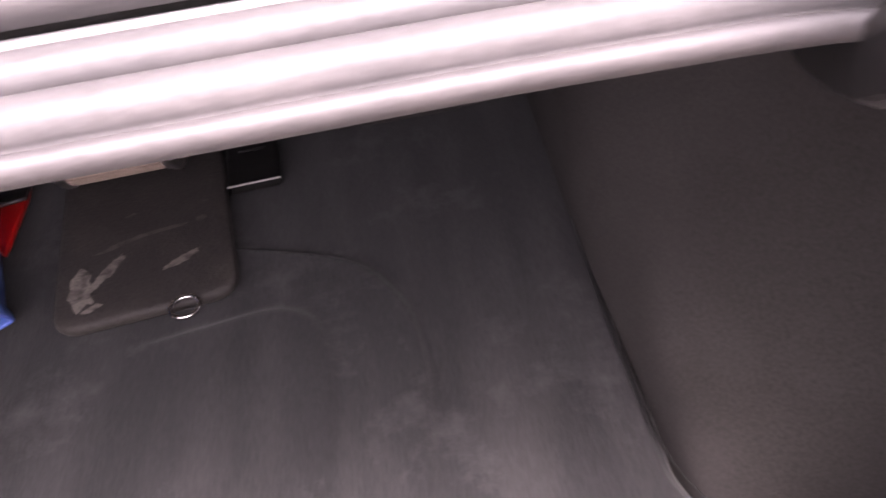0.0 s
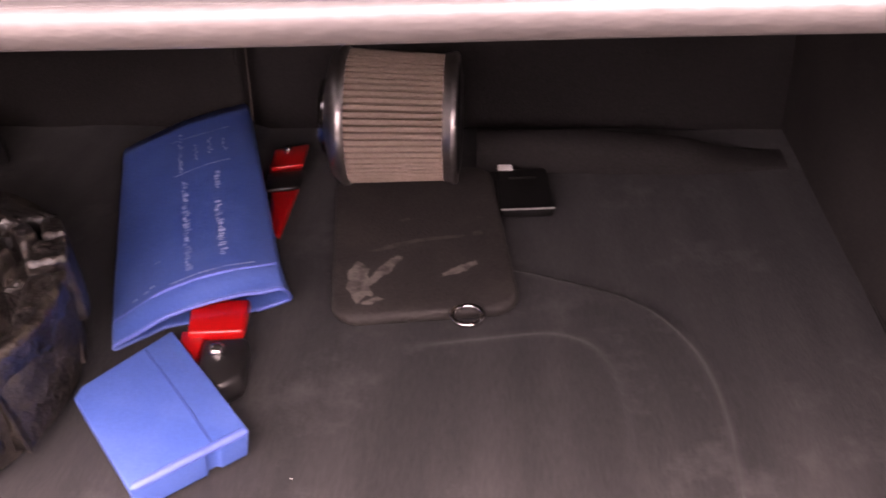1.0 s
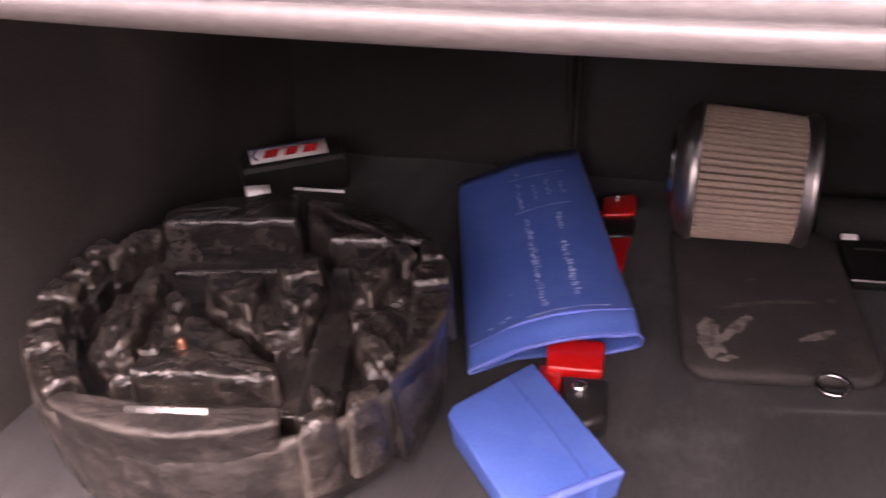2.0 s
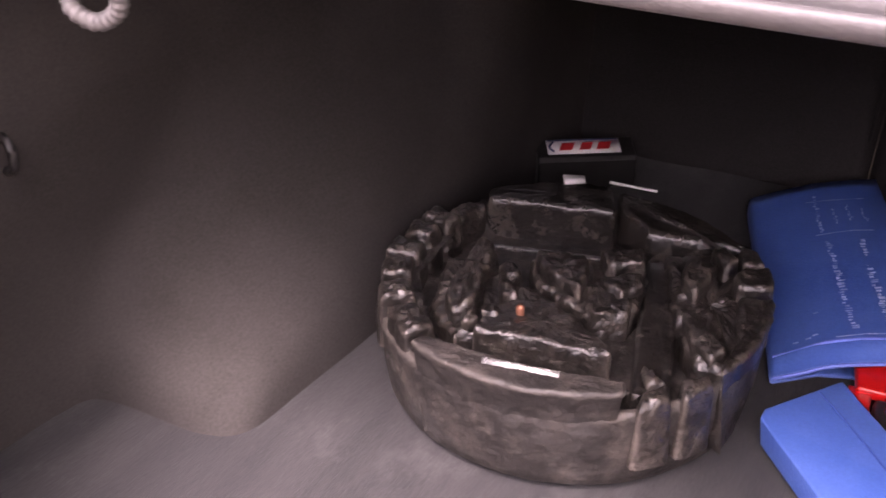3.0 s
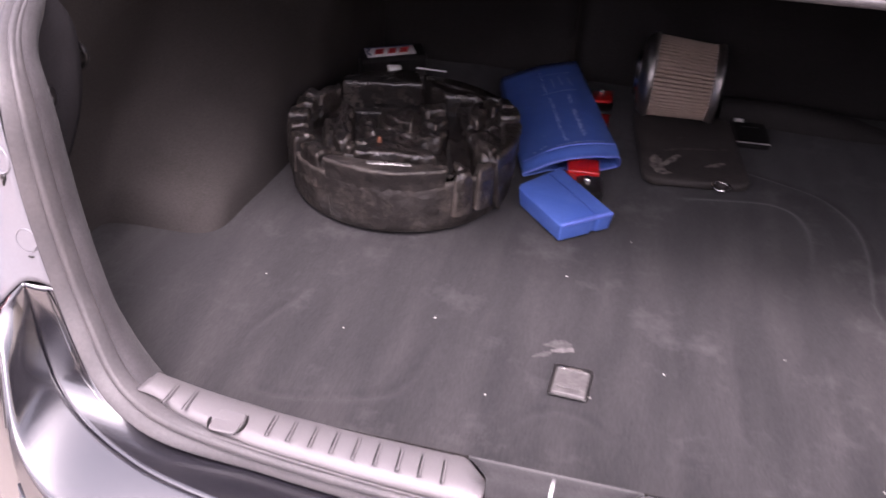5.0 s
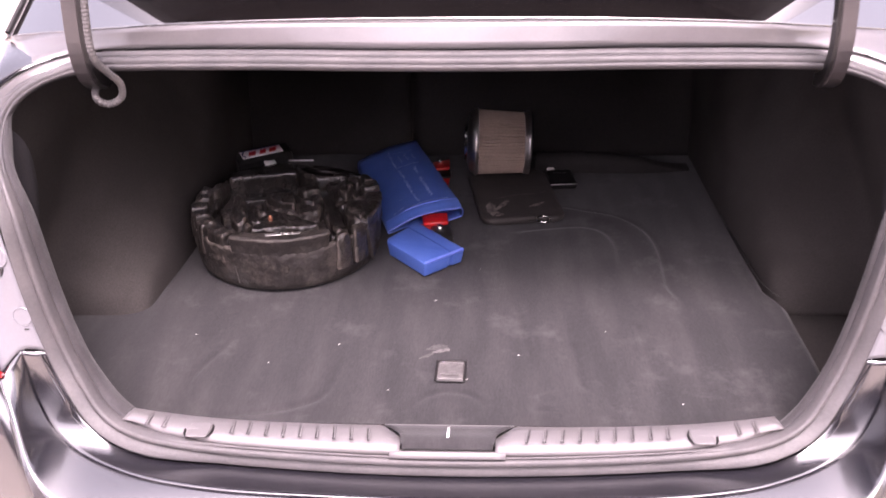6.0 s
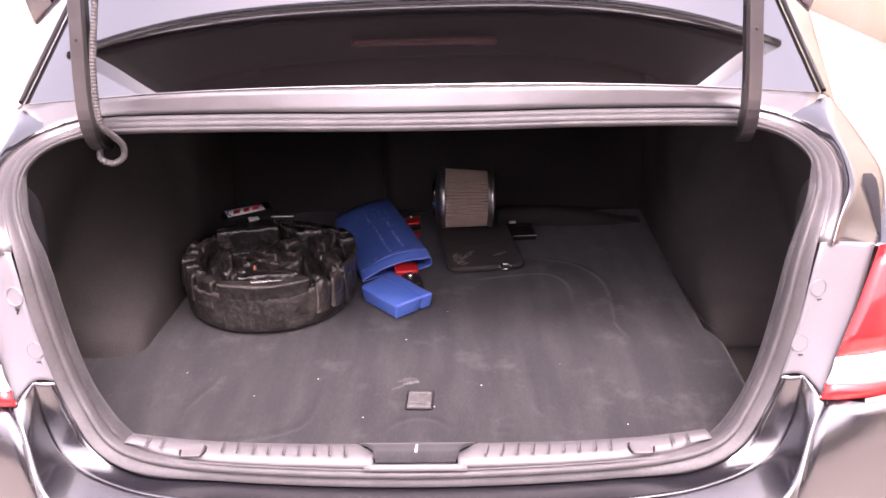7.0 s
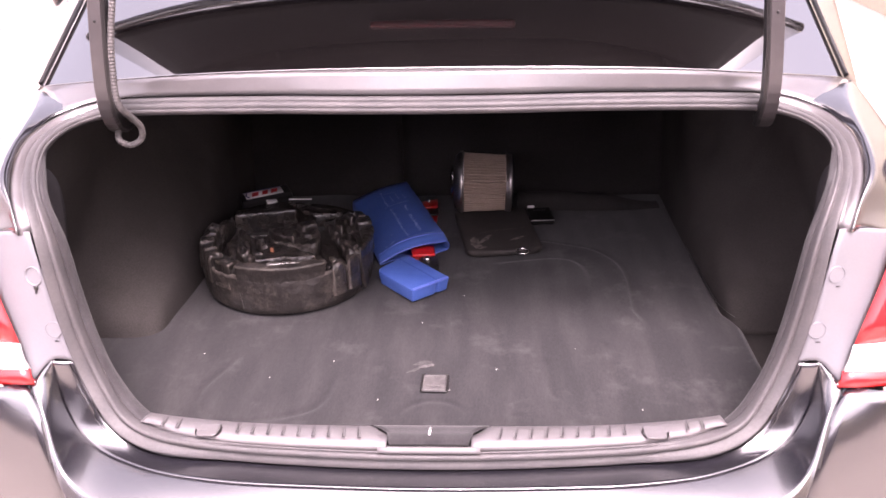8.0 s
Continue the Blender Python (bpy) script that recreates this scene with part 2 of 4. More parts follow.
def box(size, at=(0, 0, 0), rot=(0, 0, 0), bm=None):
    bm = bm or bmesh.new()
    m = pose(*at, *rot) @ Matrix.Diagonal((*size, 1))
    bmesh.ops.create_cube(bm, size=1, matrix=m)
    return bm


def lathe(profile, n=48, axis="z", bm=None):
    """Turns (radius, height) pairs round an axis."""
    rows = []
    for i in range(n):
        a = 2 * math.pi * i / n
        row = []
        for r, h in profile:
            c, s = r * math.cos(a), r * math.sin(a)
            row.append({"z": (c, s, h), "x": (h, c, s), "y": (s, h, c)}[axis])
        rows.append(row)
    return grid(rows, close_u=True, bm=bm)


def tube(points, radius, n=48, sides=10, closed=False, bm=None):
    p = spline(points, n, closed)
    rows, up = [], Vector((0, 0, 1))
    for i, q in enumerate(p):
        a, b = (p[(i - 1) % n], p[(i + 1) % n]) if closed else (p[max(i - 1, 0)], p[min(i + 1, n - 1)])
        t = (b - a).normalized()
        side = t.cross(up if abs(t.z) < 0.95 else Vector((0, 1, 0))).normalized()
        nor = side.cross(t)
        r = radius(i / (n - 1)) if callable(radius) else radius
        rows.append([q + r * (math.cos(2 * math.pi * k / sides) * side + math.sin(2 * math.pi * k / sides) * nor) for k in range(sides)])
    bm = grid(rows, close_u=closed, close_v=True, bm=bm)
    return bm


def rounded_slab(w, d, h, r, n=8, dish=0.0, crown=0.0, edge=0.004):
    """A slab with rounded corners and edges, its base at z = 0."""
    rim = []
    for cx, cy, a0 in ((w / 2 - r, d / 2 - r, 0), (-w / 2 + r, d / 2 - r, 90), (-w / 2 + r, -d / 2 + r, 180), (w / 2 - r, -d / 2 + r, 270)):
        for k in range(n + 1):
            a = radians(a0 + 90 * k / n)
            rim.append((cx + r * math.cos(a), cy + r * math.sin(a)))
    def ring(shrink, z):
        return [(x * (1 - shrink / (w / 2)), y * (1 - shrink / (d / 2)), z) for x, y in rim]
    rows = [ring(edge, 0), ring(edge * 0.3, edge * 0.3), ring(0, edge), ring(0, h - edge), ring(edge * 0.3, h - edge * 0.3), ring(edge, h)]
    for k in range(1, 9):
        f = k / 8
        s = edge + (min(w, d) / 2 - edge) * f * 0.98
        rows.append([(x * (1 - f * 0.98) , y * (1 - f * 0.98), h + crown * (1 - (1 - f) ** 2) - dish * math.sin(math.pi * f / 2)) for x, y, _ in ring(edge, 0)])
    bm = grid(rows, close_v=True)
    bm.verts.ensure_lookup_table()
    return bm


def smooth_step(a, b, x):
    t = min(1.0, max(0.0, (x - a) / (b - a)))
    return t * t * (3 - 2 * t)


def mirror(points):
    return [(-x, y, z) for x, y, z in points]


# ---- ground and the yard ----
ground = part("ground", grid([[(x, y, -0.62) for x in (-400, -40, -8, 0, 8, 40, 400)] for y in (-400, -40, -8, 0, 8, 40, 400)]), CONCRETE)
tagged(ground, "beige concrete yard in bright light", "ground", kind="structure")
wall_right = part("wall_right", box((0.25, 18.6, 2.6), (3.6, 3.95, 0.68)), CREAM)
tagged(wall_right, "cream rendered yard wall in bright light", "wall", kind="structure")
wall_left = part("wall_left", box((0.25, 18.6, 2.6), (-4.2, 3.95, 0.68)), WHITEWALL)
tagged(wall_left, "white rendered yard wall in bright light", "wall", kind="structure")
wall_far = part("wall_far", box((8.2, 0.25, 2.6), (-0.3, 13.0, 0.68)), WHITEWALL)
tagged(wall_far, "white rendered wall beyond the car", "wall", kind="structure")

# unseen wall, added to hold back low sky light and darken reflections
wall_behind = part("wall_behind", box((8.2, 0.25, 2.8), (-0.3, -5.2, 0.78)), GREYWALL)
tagged(wall_behind, "plain grey wall added out of view to limit low light", "wall", kind="structure")

# ---- the car: opening loop ----
HALF = [(0, .7145, .478), (.12, .7166, .478), (.25, .7236, .478), (.36, .7334, .4755), (.45, .742, .4725), (.53, .745, .468), (.582, .726, .457), (.602, .670, .443), (.594, .610, .422),
        (.569, .551, .398), (.544, .519, .342), (.531, .507, .274), (.519, .500, .210), (.504, .492, .155), (.484, .478, .116),
        (.462, .464, .085), (.432, .449, .071), (.38, .431, .065), (.30, .417, .060), (.20, .410, .057), (.10, .406, .055), (0, .405, .054)]
LOOPN = 240
LOOP = spline(HALF + mirror(HALF[1:-1])[::-1], LOOPN, closed=True)
CENTRE = Vector((0, 0.55, 0.27))


def loop_frame(i):
    """Place, outward and out-of-the-boot directions at a point of the opening's loop."""
    p, a, b = LOOP[i % LOOPN], LOOP[(i - 2) % LOOPN], LOOP[(i + 2) % LOOPN]
    t = (b - a).normalized()
    slope = smooth_step(0.30, 0.47, p.z)
    nor = Vector((0, -1 + 0.62 * slope, 0.12 + 0.80 * slope)).normalized()
    nor = (nor - t * nor.dot(t)).normalized()
    out = t.cross(nor)
    if out.dot(p - CENTRE) < 0:
        out = -out
    return p, out, nor


def on_loop(i, u, v):
    p, out, nor = loop_frame(i)
    return p + out * u + nor * v


car = empty("car")
tagged(car, "black sedan with its boot open, grey weatherstrip round the opening", "car")


def arc(cx, cy, r, a0, a1, n):
    return [(cx + r * math.cos(radians(a0 + (a1 - a0) * k / n)), cy + r * math.sin(radians(a0 + (a1 - a0) * k / n))) for k in range(n + 1)]


seal_profile = [(.004, -.011), (.0005, -.007), (-.0005, -.001), (.0012, .0012), (.0045, .0008), (.0062, -.0035)] + arc(.0132, -.001, .0068, 170, 10, 10) + [(.0205, -.005)] + arc(.0270, -.001, .0062, 170, -10, 10) + [(.0335, -.008)]


side_profile = [(.004, -.011), (.0005, -.007), (.0002, -.003), (.0012, -.0022), (.003, -.0022), (.0040, -.0035)] + arc(.0090, -.0030, .0048, 170, 10, 10) + [(.0150, -.0075)]
side_profile += [(.0172 + .0125 * k / 10, -.0062 + .0035 * math.sin(k / 10 * 2.4)) for k in range(11)] + [(.0315, -.010)]


# loop indices on the right: top centre 0 -> bottom centre LOOPN / 2
def nearest(x, z):
    return min(range(LOOPN), key=lambda i: abs(LOOP[i].x - x) + abs(LOOP[i].z - z))


def on_rail(i):
    """1 on the top rail, 0 round the corners and down the sides."""
    p = LOOP[i % LOOPN]
    return smooth_step(0.575, 0.50, abs(p.x)) * smooth_step(0.44, 0.462, p.z)


raised_profile = [(.004, -.011), (.0005, -.007), (-.001, -.002), (-.0005, .004), (.0005, .008), (.001, .010)] + arc(.0055, .0095, .0045, 170, 10, 10) + [(.0105, .0080)]
raised_profile += [(.0120 + .0125 * k / 10, .0100 + .009 * k / 10 + .002 * math.sin(k / 10 * 2.4)) for k in range(11)] + [(.0265, .010)]


def rise(i):
    """1 down the sides, where the strip stands proud towards the outside; 0 on the rail and along the sill."""
    p = LOOP[i % LOOPN]
    return smooth_step(0.44, 0.34, p.z) * smooth_step(0.28, 0.42, abs(p.x))


def seal_point(i, k):
    """Three lips on the top rail; one lip, a groove and a flat band down the sides and along the sill."""
    top, up = on_rail(i), rise(i)
    (u0, v0), (u1, v1), (u2, v2) = side_profile[k], seal_profile[k], raised_profile[k]
    u0, v0 = u0 + (u2 - u0) * up, v0 + (v2 - v0) * up
    u0 *= 1 - 0.18 * smooth_step(0.25, 0.38, LOOP[i % LOOPN].z)
    return on_loop(i, u0 + (u1 - u0) * top, v0 + (v1 - v0) * top)


part("weatherstrip", grid([[seal_point(i, k) for k in range(len(seal_profile))] for i in range(LOOPN)], close_u=True, close_v=True), RUBBER, car, "grey rubber double-lipped weatherstrip")
flange = [(.008, -.010), (.030, -.010), (.0325, -.013), (.037, -.013), (.0395, -.007), (.0415, -.004)]
flange_side = [(.008, -.010), (.0235, -.0085), (.0255, -.0105), (.0285, -.0085), (.036, -.004), (.0415, -.004)]


def flange_point(i, k):
    (u0, v0), (u1, v1) = flange_side[k], flange[k]
    return on_loop(i, u0 + (u1 - u0) * on_rail(i), v0 + (v1 - v0) * on_rail(i) + 0.019 * rise(i))


solid(part("gutter_flange", grid([[flange_point(i, k) for k in range(len(flange))] for i in range(-nearest(.550, .356), nearest(.550, .356) + 1)]), COWL, car, "dark glossy rain gutter round the opening"), 0.002, 0)
lip = [(.006, -.006), (-.001, -.006), (-.004, -.012), (-.004, -.022), (-.001, -.034), (.007, -.044), (.018, -.054)]


def lip_point(i, u, v):
    """The lining's lip, turning in behind the strip: deeper towards the floor, tucked away under the sill and the top rail."""
    p = LOOP[i % LOOPN]
    side = smooth_step(0.36, 0.47, abs(p.x)) * smooth_step(0.46, 0.42, p.z)
    deep = (1 + 0.3 * smooth_step(0.15, 0.08, p.z)) * (0.84 if p.x < 0 else 0.45)
    return on_loop(i, u * side + 0.012 * (1 - side), (v * deep) * (0.3 + 0.7 * side))


solid(part("lining_lip", grid([[lip_point(i, u, v) for u, v in lip] for i in range(LOOPN)], close_u=True), LIPFELT, car,
           "dark felt lip of the side lining"), 0.003, 0)

def edge_curve(i0, i1, n=14, u=0.042, v=-0.001):
    return [on_loop(q, u, v + 0.019 * rise(q)) for q in (round(i0 + (i1 - i0) * k / (n - 1)) for k in range(n))]


I_TOP, I_MID, I_LOW = nearest(.56, .467), nearest(.549, .36), nearest(.509, .172)
I_CORNER = nearest(.484, .116)


def both(fn):
    """Builds a panel on both sides of the car."""
    for side in (1, -1):
        fn(side)


def flip(curve, side):
    return [(side * abs(q[0]) if side < 0 else q[0], q[1], q[2]) for q in (tuple(v) for v in curve)]


def quarter(side):
    inner = edge_curve(I_TOP, I_MID)
    mid = [(.684, .850, .480), (.668, .786, .472), (.660, .720, .458), (.653, .658, .445), (.646, .602, .428), (.637, .567, .410), (.624, .544, .380), (.613, .522, .356)]
    out = [(0.706, 0.881, 0.474), (0.721, 0.847, 0.452), (0.732, 0.803, 0.428), (0.743, 0.757, 0.405), (0.737, 0.705, 0.392), (0.718, 0.648, 0.375), (0.685, 0.574, 0.345), (0.666, 0.542, 0.34)]
    solid(part("quarter_panel", loft([flip(inner, side), flip(mid, side), flip(out, side)], 40, 14), PAINT, car), 0.002, 0)
    low2 = [(.760, 1.10, .420), (.790, .97, .370), (.800, .82, .320), (.800, .72, .300), (.800, .62, .300)]
    low3 = [(.860, 1.60, .100), (.880, 1.20, .100), (.890, .95, .100), (.885, .80, .120), (.860, .68, .145)]
    solid(part("rear_wing", loft([flip(out, side), flip(low2, side), flip(low3, side)], 24, 10), PAINT, car), 0.002, 0)


both(quarter)


def lamp_plate(side):
    """The pale panel between the weatherstrip and the tail lamp, with its two round caps."""
    inner = edge_curve(I_MID, I_LOW, u=0.026, v=-0.002)
    mid = [(.614, .521, .357), (.592, .496, .262), (.564, .474, .168)]
    out = [(.668, .545, .344), (.640, .508, .250), (.614, .484, .190), (.594, .458, .138)]
    sheet = loft([flip(inner, side), flip(mid, side), flip(out, side)], 30, 10)
    sheet.normal_update()
    tree = BVHTree.FromBMesh(sheet)
    plate = solid(part("lamp_panel", sheet, PLATEGREY, car,
                       "pale grey body panel beside the tail lamp"), 0.002, 0)
    spots = [(.556, .486, .214), (.576, .498, .296)]
    for k, (x, y, z) in enumerate(spots):
        hit, nor, _, _ = tree.ray_cast(Vector((side * x, -1, z)), Vector((0, 1, 0)))
        nor = nor if nor.y < 0 else -nor
        m = Matrix.Translation(hit + nor * 0.0012) @ nor.to_track_quat("Z", "Y").to_matrix().to_4x4()
        if side < 0 and k == 1:
            ring = part("bolt_hole", lathe([(0.0150, -0.006), (0.0150, 0.0006), (0.0140, 0.0016), (0.0126, 0.0002), (0.0115, -0.0035), (0.0001, -0.0045)], 32), PLATEGREY, plate, "round cap above a dark keyway", smooth=False)
            ring.matrix_world = m
            slot = part("keyway", box((0.0022, 0.008, 0.0016), (0.003, -0.0225, 0.0010), (0, 0, -12), box((0.0060, 0.0060, 0.0016), (0.003, -0.0175, 0.0011))), BLACKPL, plate)
            slot.matrix_world = m
        else:
            cap = part("cap", lathe([(0.0135, -0.006), (0.0135, 0.0), (0.0127, 0.0008), (0.0121, -0.0006), (0.0115, 0.0004), (0.0001, 0.0004)], 32), PLATEGREY, plate, smooth=False)
            cap.matrix_world = m
            slit = part("slit", box((0.0065, 0.0015, 0.0014), (0.003, -0.0175, 0.0006)), BLACKPL, plate)
            slit.matrix_world = m


both(lamp_plate)


def tail_lamp(side):
    lamp = empty("tail_lamp")
    lamp.parent = car
    lamp["label"] = "red and clear tail lamp"
    def strip(name, mat, z0, z1, slant0, slant1):
        """One colour of the lens between two heights, wrapping round the corner."""
        def curve(z, slant):
            t = (z - 0.145) / 0.2
            x0 = 0.586 + 0.084 * t
            return [(side * (x0 + 0.26 * k / 9), 0.456 + 0.080 * t - 0.012 * math.sin(k / 9 * 1.5) + 0.16 * (k / 9) ** 2.2, z + slant * k / 9) for k in range(10)]
        a, b = curve(z0, slant0), curve(z1, slant1)
        mid = [((p[0] + q[0]) / 2, (p[1] + q[1]) / 2 - 0.004, (p[2] + q[2]) / 2) for p, q in zip(a, b)]
        solid(part(name, loft([a, mid, b], 20, 6), mat, lamp), 0.008, -1 if side > 0 else 1)
    strip("red_base_strip", LAMPRED, 0.143, 0.158, 0, 0)
    strip("clear_lens", LAMPCLEAR, 0.160, 0.194, 0, 0.030)
    strip("red_lens", LAMPRED, 0.196, 0.345, 0.030, 0)


both(tail_lamp)


def bumper_corner(side):
    """The painted corner that carries the bumper's ledge up beside the opening."""
    inner = edge_curve(I_LOW, I_CORNER, u=0.027, v=-0.006) + edge_curve(I_CORNER + 2, LOOPN // 2, u=0.034, v=-0.012)
    crease = [(.564, .472, .168), (.564, .474, .125), (.554, .465, .088), (.536, .449, .060), (.510, .433, .045), (.474, .414, .037), (.433, .396, .034), (.386, .380, .032), (.310, .366, .031), (.22, .358, .031), (0, .352, .030)]
    out = [(.593, .455, .139), (.575, .433, .118), (.559, .410, .092), (.546, .390, .062), (.528, .369, .034), (.484, .344, .012), (.420, .326, .004), (.370, .318, .001), (.310, .312, -.001), (.220, .308, -.003), (0, .305, -.005)]
    low = [(.594, .454, .137), (.576, .430, .114), (.560, .405, .085), (.546, .380, .048), (.526, .356, .008), (.480, .320, -.045), (.420, .296, -.075), (.370, .288, -.085), (.310, .283, -.090), (.220, .278, -.093), (0, .274, -.096)]
    if side > 0:                               # the middle pieces run unbroken from side to side
        def whole(curve):
            q = [tuple(v) for v in curve]
            q[-1] = (0, q[-1][1], q[-1][2])
            return q + mirror(q[:-1])[::-1]

        def fair(curve):
            """The whole curve evenly sampled, its small kinks smoothed out."""
            p = spline(whole(curve), 161)
            for _ in range(5):
                p = [p[0]] + [p[i] * .5 + (p[i - 1] + p[i + 1]) * .25 for i in range(1, 160)] + [p[160]]
            return p

        edge_in, edge_mid, edge_out, edge_low = fair(inner), fair(crease), fair(out), fair(low)
        ledge_rows, shoulder_rows = [], []
        for a, b, c, d in zip(edge_in, edge_mid, edge_out, edge_low):
            ledge_rows.append([a.lerp(b, k / 7) - Vector((0, 0, .0025 * math.sin(math.pi * k / 7))) for k in range(8)])
            t1, t2 = (c - b).length, (c - b).length + (d - c).length
            row, bend = [], smooth_step(.50, .36, abs(b.x))
            for k in range(21):                # flat to its outer edge at the corners, one even bend along the middle
                f = k / 14
                flat = b.lerp(c, f) if k <= 14 else c.lerp(d, (k - 14) / 6)
                t = min(f, 1.0) * t1 + (t2 - t1) * max(0.0, (k - 14) / 6)
                row.append(flat * (1 - bend) + bend * (b * ((t - t1) * (t - t2) / (t1 * t2)) + c * (t * (t - t2) / (t1 * (t1 - t2))) + d * (t * (t - t1) / (t2 * (t2 - t1)))))
            shoulder_rows.append(row)
        solid(part("bumper_ledge", grid(ledge_rows), PAINT, car, "glossy black bumper ledge below the opening"), 0.003, 0)
        solid(part("bumper_shoulder", grid(shoulder_rows), PAINT, car, "glossy black bumper below its crease"), 0.003, 0)
        part("crease_edge", tube(whole(crease), 0.0009, 160, 6), PAINT, car)
        part("seal_gap", tube(whole([tuple(v) for v in inner]), 0.0030, 160, 6), BLACKPL, car, "dark gap between weatherstrip and bumper")
        part("ledge_edge", tube(whole([(x * 1.012, y - .006, z - .004) for x, y, z in inner]), 0.0011, 160, 6), PAINT, car)
        face = [(.526, .354, .006), (.480, .318, -.047), (.420, .294, -.077), (.220, .276, -.095), (0, .272, -.098)]
        face2 = [(.535, .32, -.34), (.49, .305, -.345), (.43, .29, -.35), (.22, .275, -.35), (0, .27, -.35)]
        solid(part("bumper_face", loft([whole(face), whole(face2)], 48, 6), PAINT, car), 0.003, 0)
    part("panel_gap", tube(flip([(x + .004, y + .004, z) for x, y, z in low[:4]], side), 0.0025, 30, 6), BLACKPL, car)
    top = [(.596, .454, .139), (.66, .440, .141), (.74, .470, .141), (.81, .58, .141)]
    mid = [(.566, .416, .095), (.66, .428, .09), (.76, .462, .09), (.84, .60, .09)]
    lo = [(.545, .392, .020), (.66, .420, .01), (.78, .455, .01), (.87, .61, .01)]
    bot = [(.525, .372, -.10), (.66, .415, -.12), (.79, .45, -.12), (.88, .62, -.12)]
    solid(part("bumper_side", loft([flip(top, side), flip(mid, side), flip(lo, side), flip(bot, side)], 20, 14), PAINT, car), 0.003, 0)
    skirt = [(.525, .370, -.102), (.66, .413, -.122), (.79, .448, -.122), (.88, .62, -.122)]
    skirt2 = [(.525, .36, -.36), (.66, .40, -.36), (.79, .44, -.36), (.87, .62, -.36)]
    solid(part("bumper_skirt", loft([flip(skirt, side), flip(skirt2, side)], 20, 6), PAINT, car), 0.003, 0)


both(bumper_corner)

# cowl between the opening and the rear window, window, pillars
cowl_in = [on_loop(k % LOOPN, 0.042, -0.001) for k in range(-I_TOP - 2, I_TOP + 3, 2)]


def window_foot(a):
    """The lower edge of the rear window, across from -1 to 1."""
    return (a * .683, .770 + .090 * a ** 4, .530 - .045 * abs(a) ** 3)


cowl_out = [window_foot(v.x / cowl_in[-1].x) for v in cowl_in]
solid(part("cowl", loft([cowl_in, cowl_out], 60, 5), COWL, car, "painted rail under the rear window"), 0.002, 0)


def glass_point(a, b, lift=0.0):
    """Across a in -1..1, up the slope b in 0..1."""
    x, y, z = window_foot(a)
    return (x * (1 - 0.08 * b), y + .002 + .56 * b, z + .335 * b + .02 * b * (1 - a * a) + lift)

window = part("rear_window", grid([[glass_point(a, b) for a in [-1, -.996] + [-.99 + 1.98 * j / 40 for j in range(41)] + [.996, 1]] for b in [0, .003, .006] + [.01 + .98 * i / 24 for i in range(25)] + [.996, 1]]), GLASS, car, "sloping dark glass rear window mirroring the lid and the sky")
solid(window, 0.004, 0)


def pillar(side):
    a = [glass_point(1, b) for b in (0, .25, .5, .75, 1)]
    b = [(q[0] + .012 + .004 * k, q[1] + .01, q[2] - .004) for k, q in enumerate(a)]
    c = [(q[0] + .07 + .02 * k, q[1] + .10, q[2] - .05) for k, q in enumerate(a)]
    solid(part("rear_pillar", loft([flip(a, side), flip(b, side), flip(c, side)], 24, 8), PAINT, car), 0.003, 0)
    trim = [(q[0] + .004, q[1] - .002, q[2] + .006) for q in a]
    part("window_trim", tube(flip(trim, side), 0.0045, 24, 8), BLACKPL, car)


both(pillar)


def lid_row(k):
    """Across the raised lid: its deck stands over the window, then its rear face reaches back overhead."""
    row = []
    for j in range(41):
        u = -1 + j / 20
        if k < 0.5:                            # the deck, from its curved front edge up
            f = k / 0.5
            half = 0.69 + 0.05 * math.sin(math.pi * min(1.0, f * 0.9) * 0.62)
            low = 0.785 - 0.185 * abs(u) ** 3.5
            row.append((u * half, 0.985 - 0.03 * f + 0.004 * math.sin(3 * u), low + (1.05 - low) * f))
        else:                                  # the rear face, between the lamps
            f = (k - 0.5) / 0.5
            half = 0.70 - 0.10 * f - 0.06 * smooth_step(0.3, 1.0, f)
            row.append((u * half, 0.955 - 0.025 * math.sin(math.pi * 0.5 * min(1, f * 5)) - 0.33 * f, 1.05 + 0.055 * math.sin(math.pi * 0.5 * min(1, f * 4)) + 0.02 * f))
    return row


lid = part("boot_lid", grid([lid_row(k / 28) for k in range(29)]), PAINT, car, "raised black boot lid")
solid(lid, 0.02, 0)
bevelled(lid, 0.006, 2, 50)
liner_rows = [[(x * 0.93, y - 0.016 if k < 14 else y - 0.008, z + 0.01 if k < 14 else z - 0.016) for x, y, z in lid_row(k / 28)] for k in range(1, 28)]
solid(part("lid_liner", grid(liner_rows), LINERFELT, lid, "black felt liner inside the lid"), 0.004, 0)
lid_lamp = part("lid_lamp", rounded_slab(0.30, 0.022, 0.014, 0.010, 6, edge=0.004), DULLRED, lid, "narrow dark red high brake lamp")
lid_lamp.matrix_world = pose(0, 0.945, 0.90, 85, 0, 0)


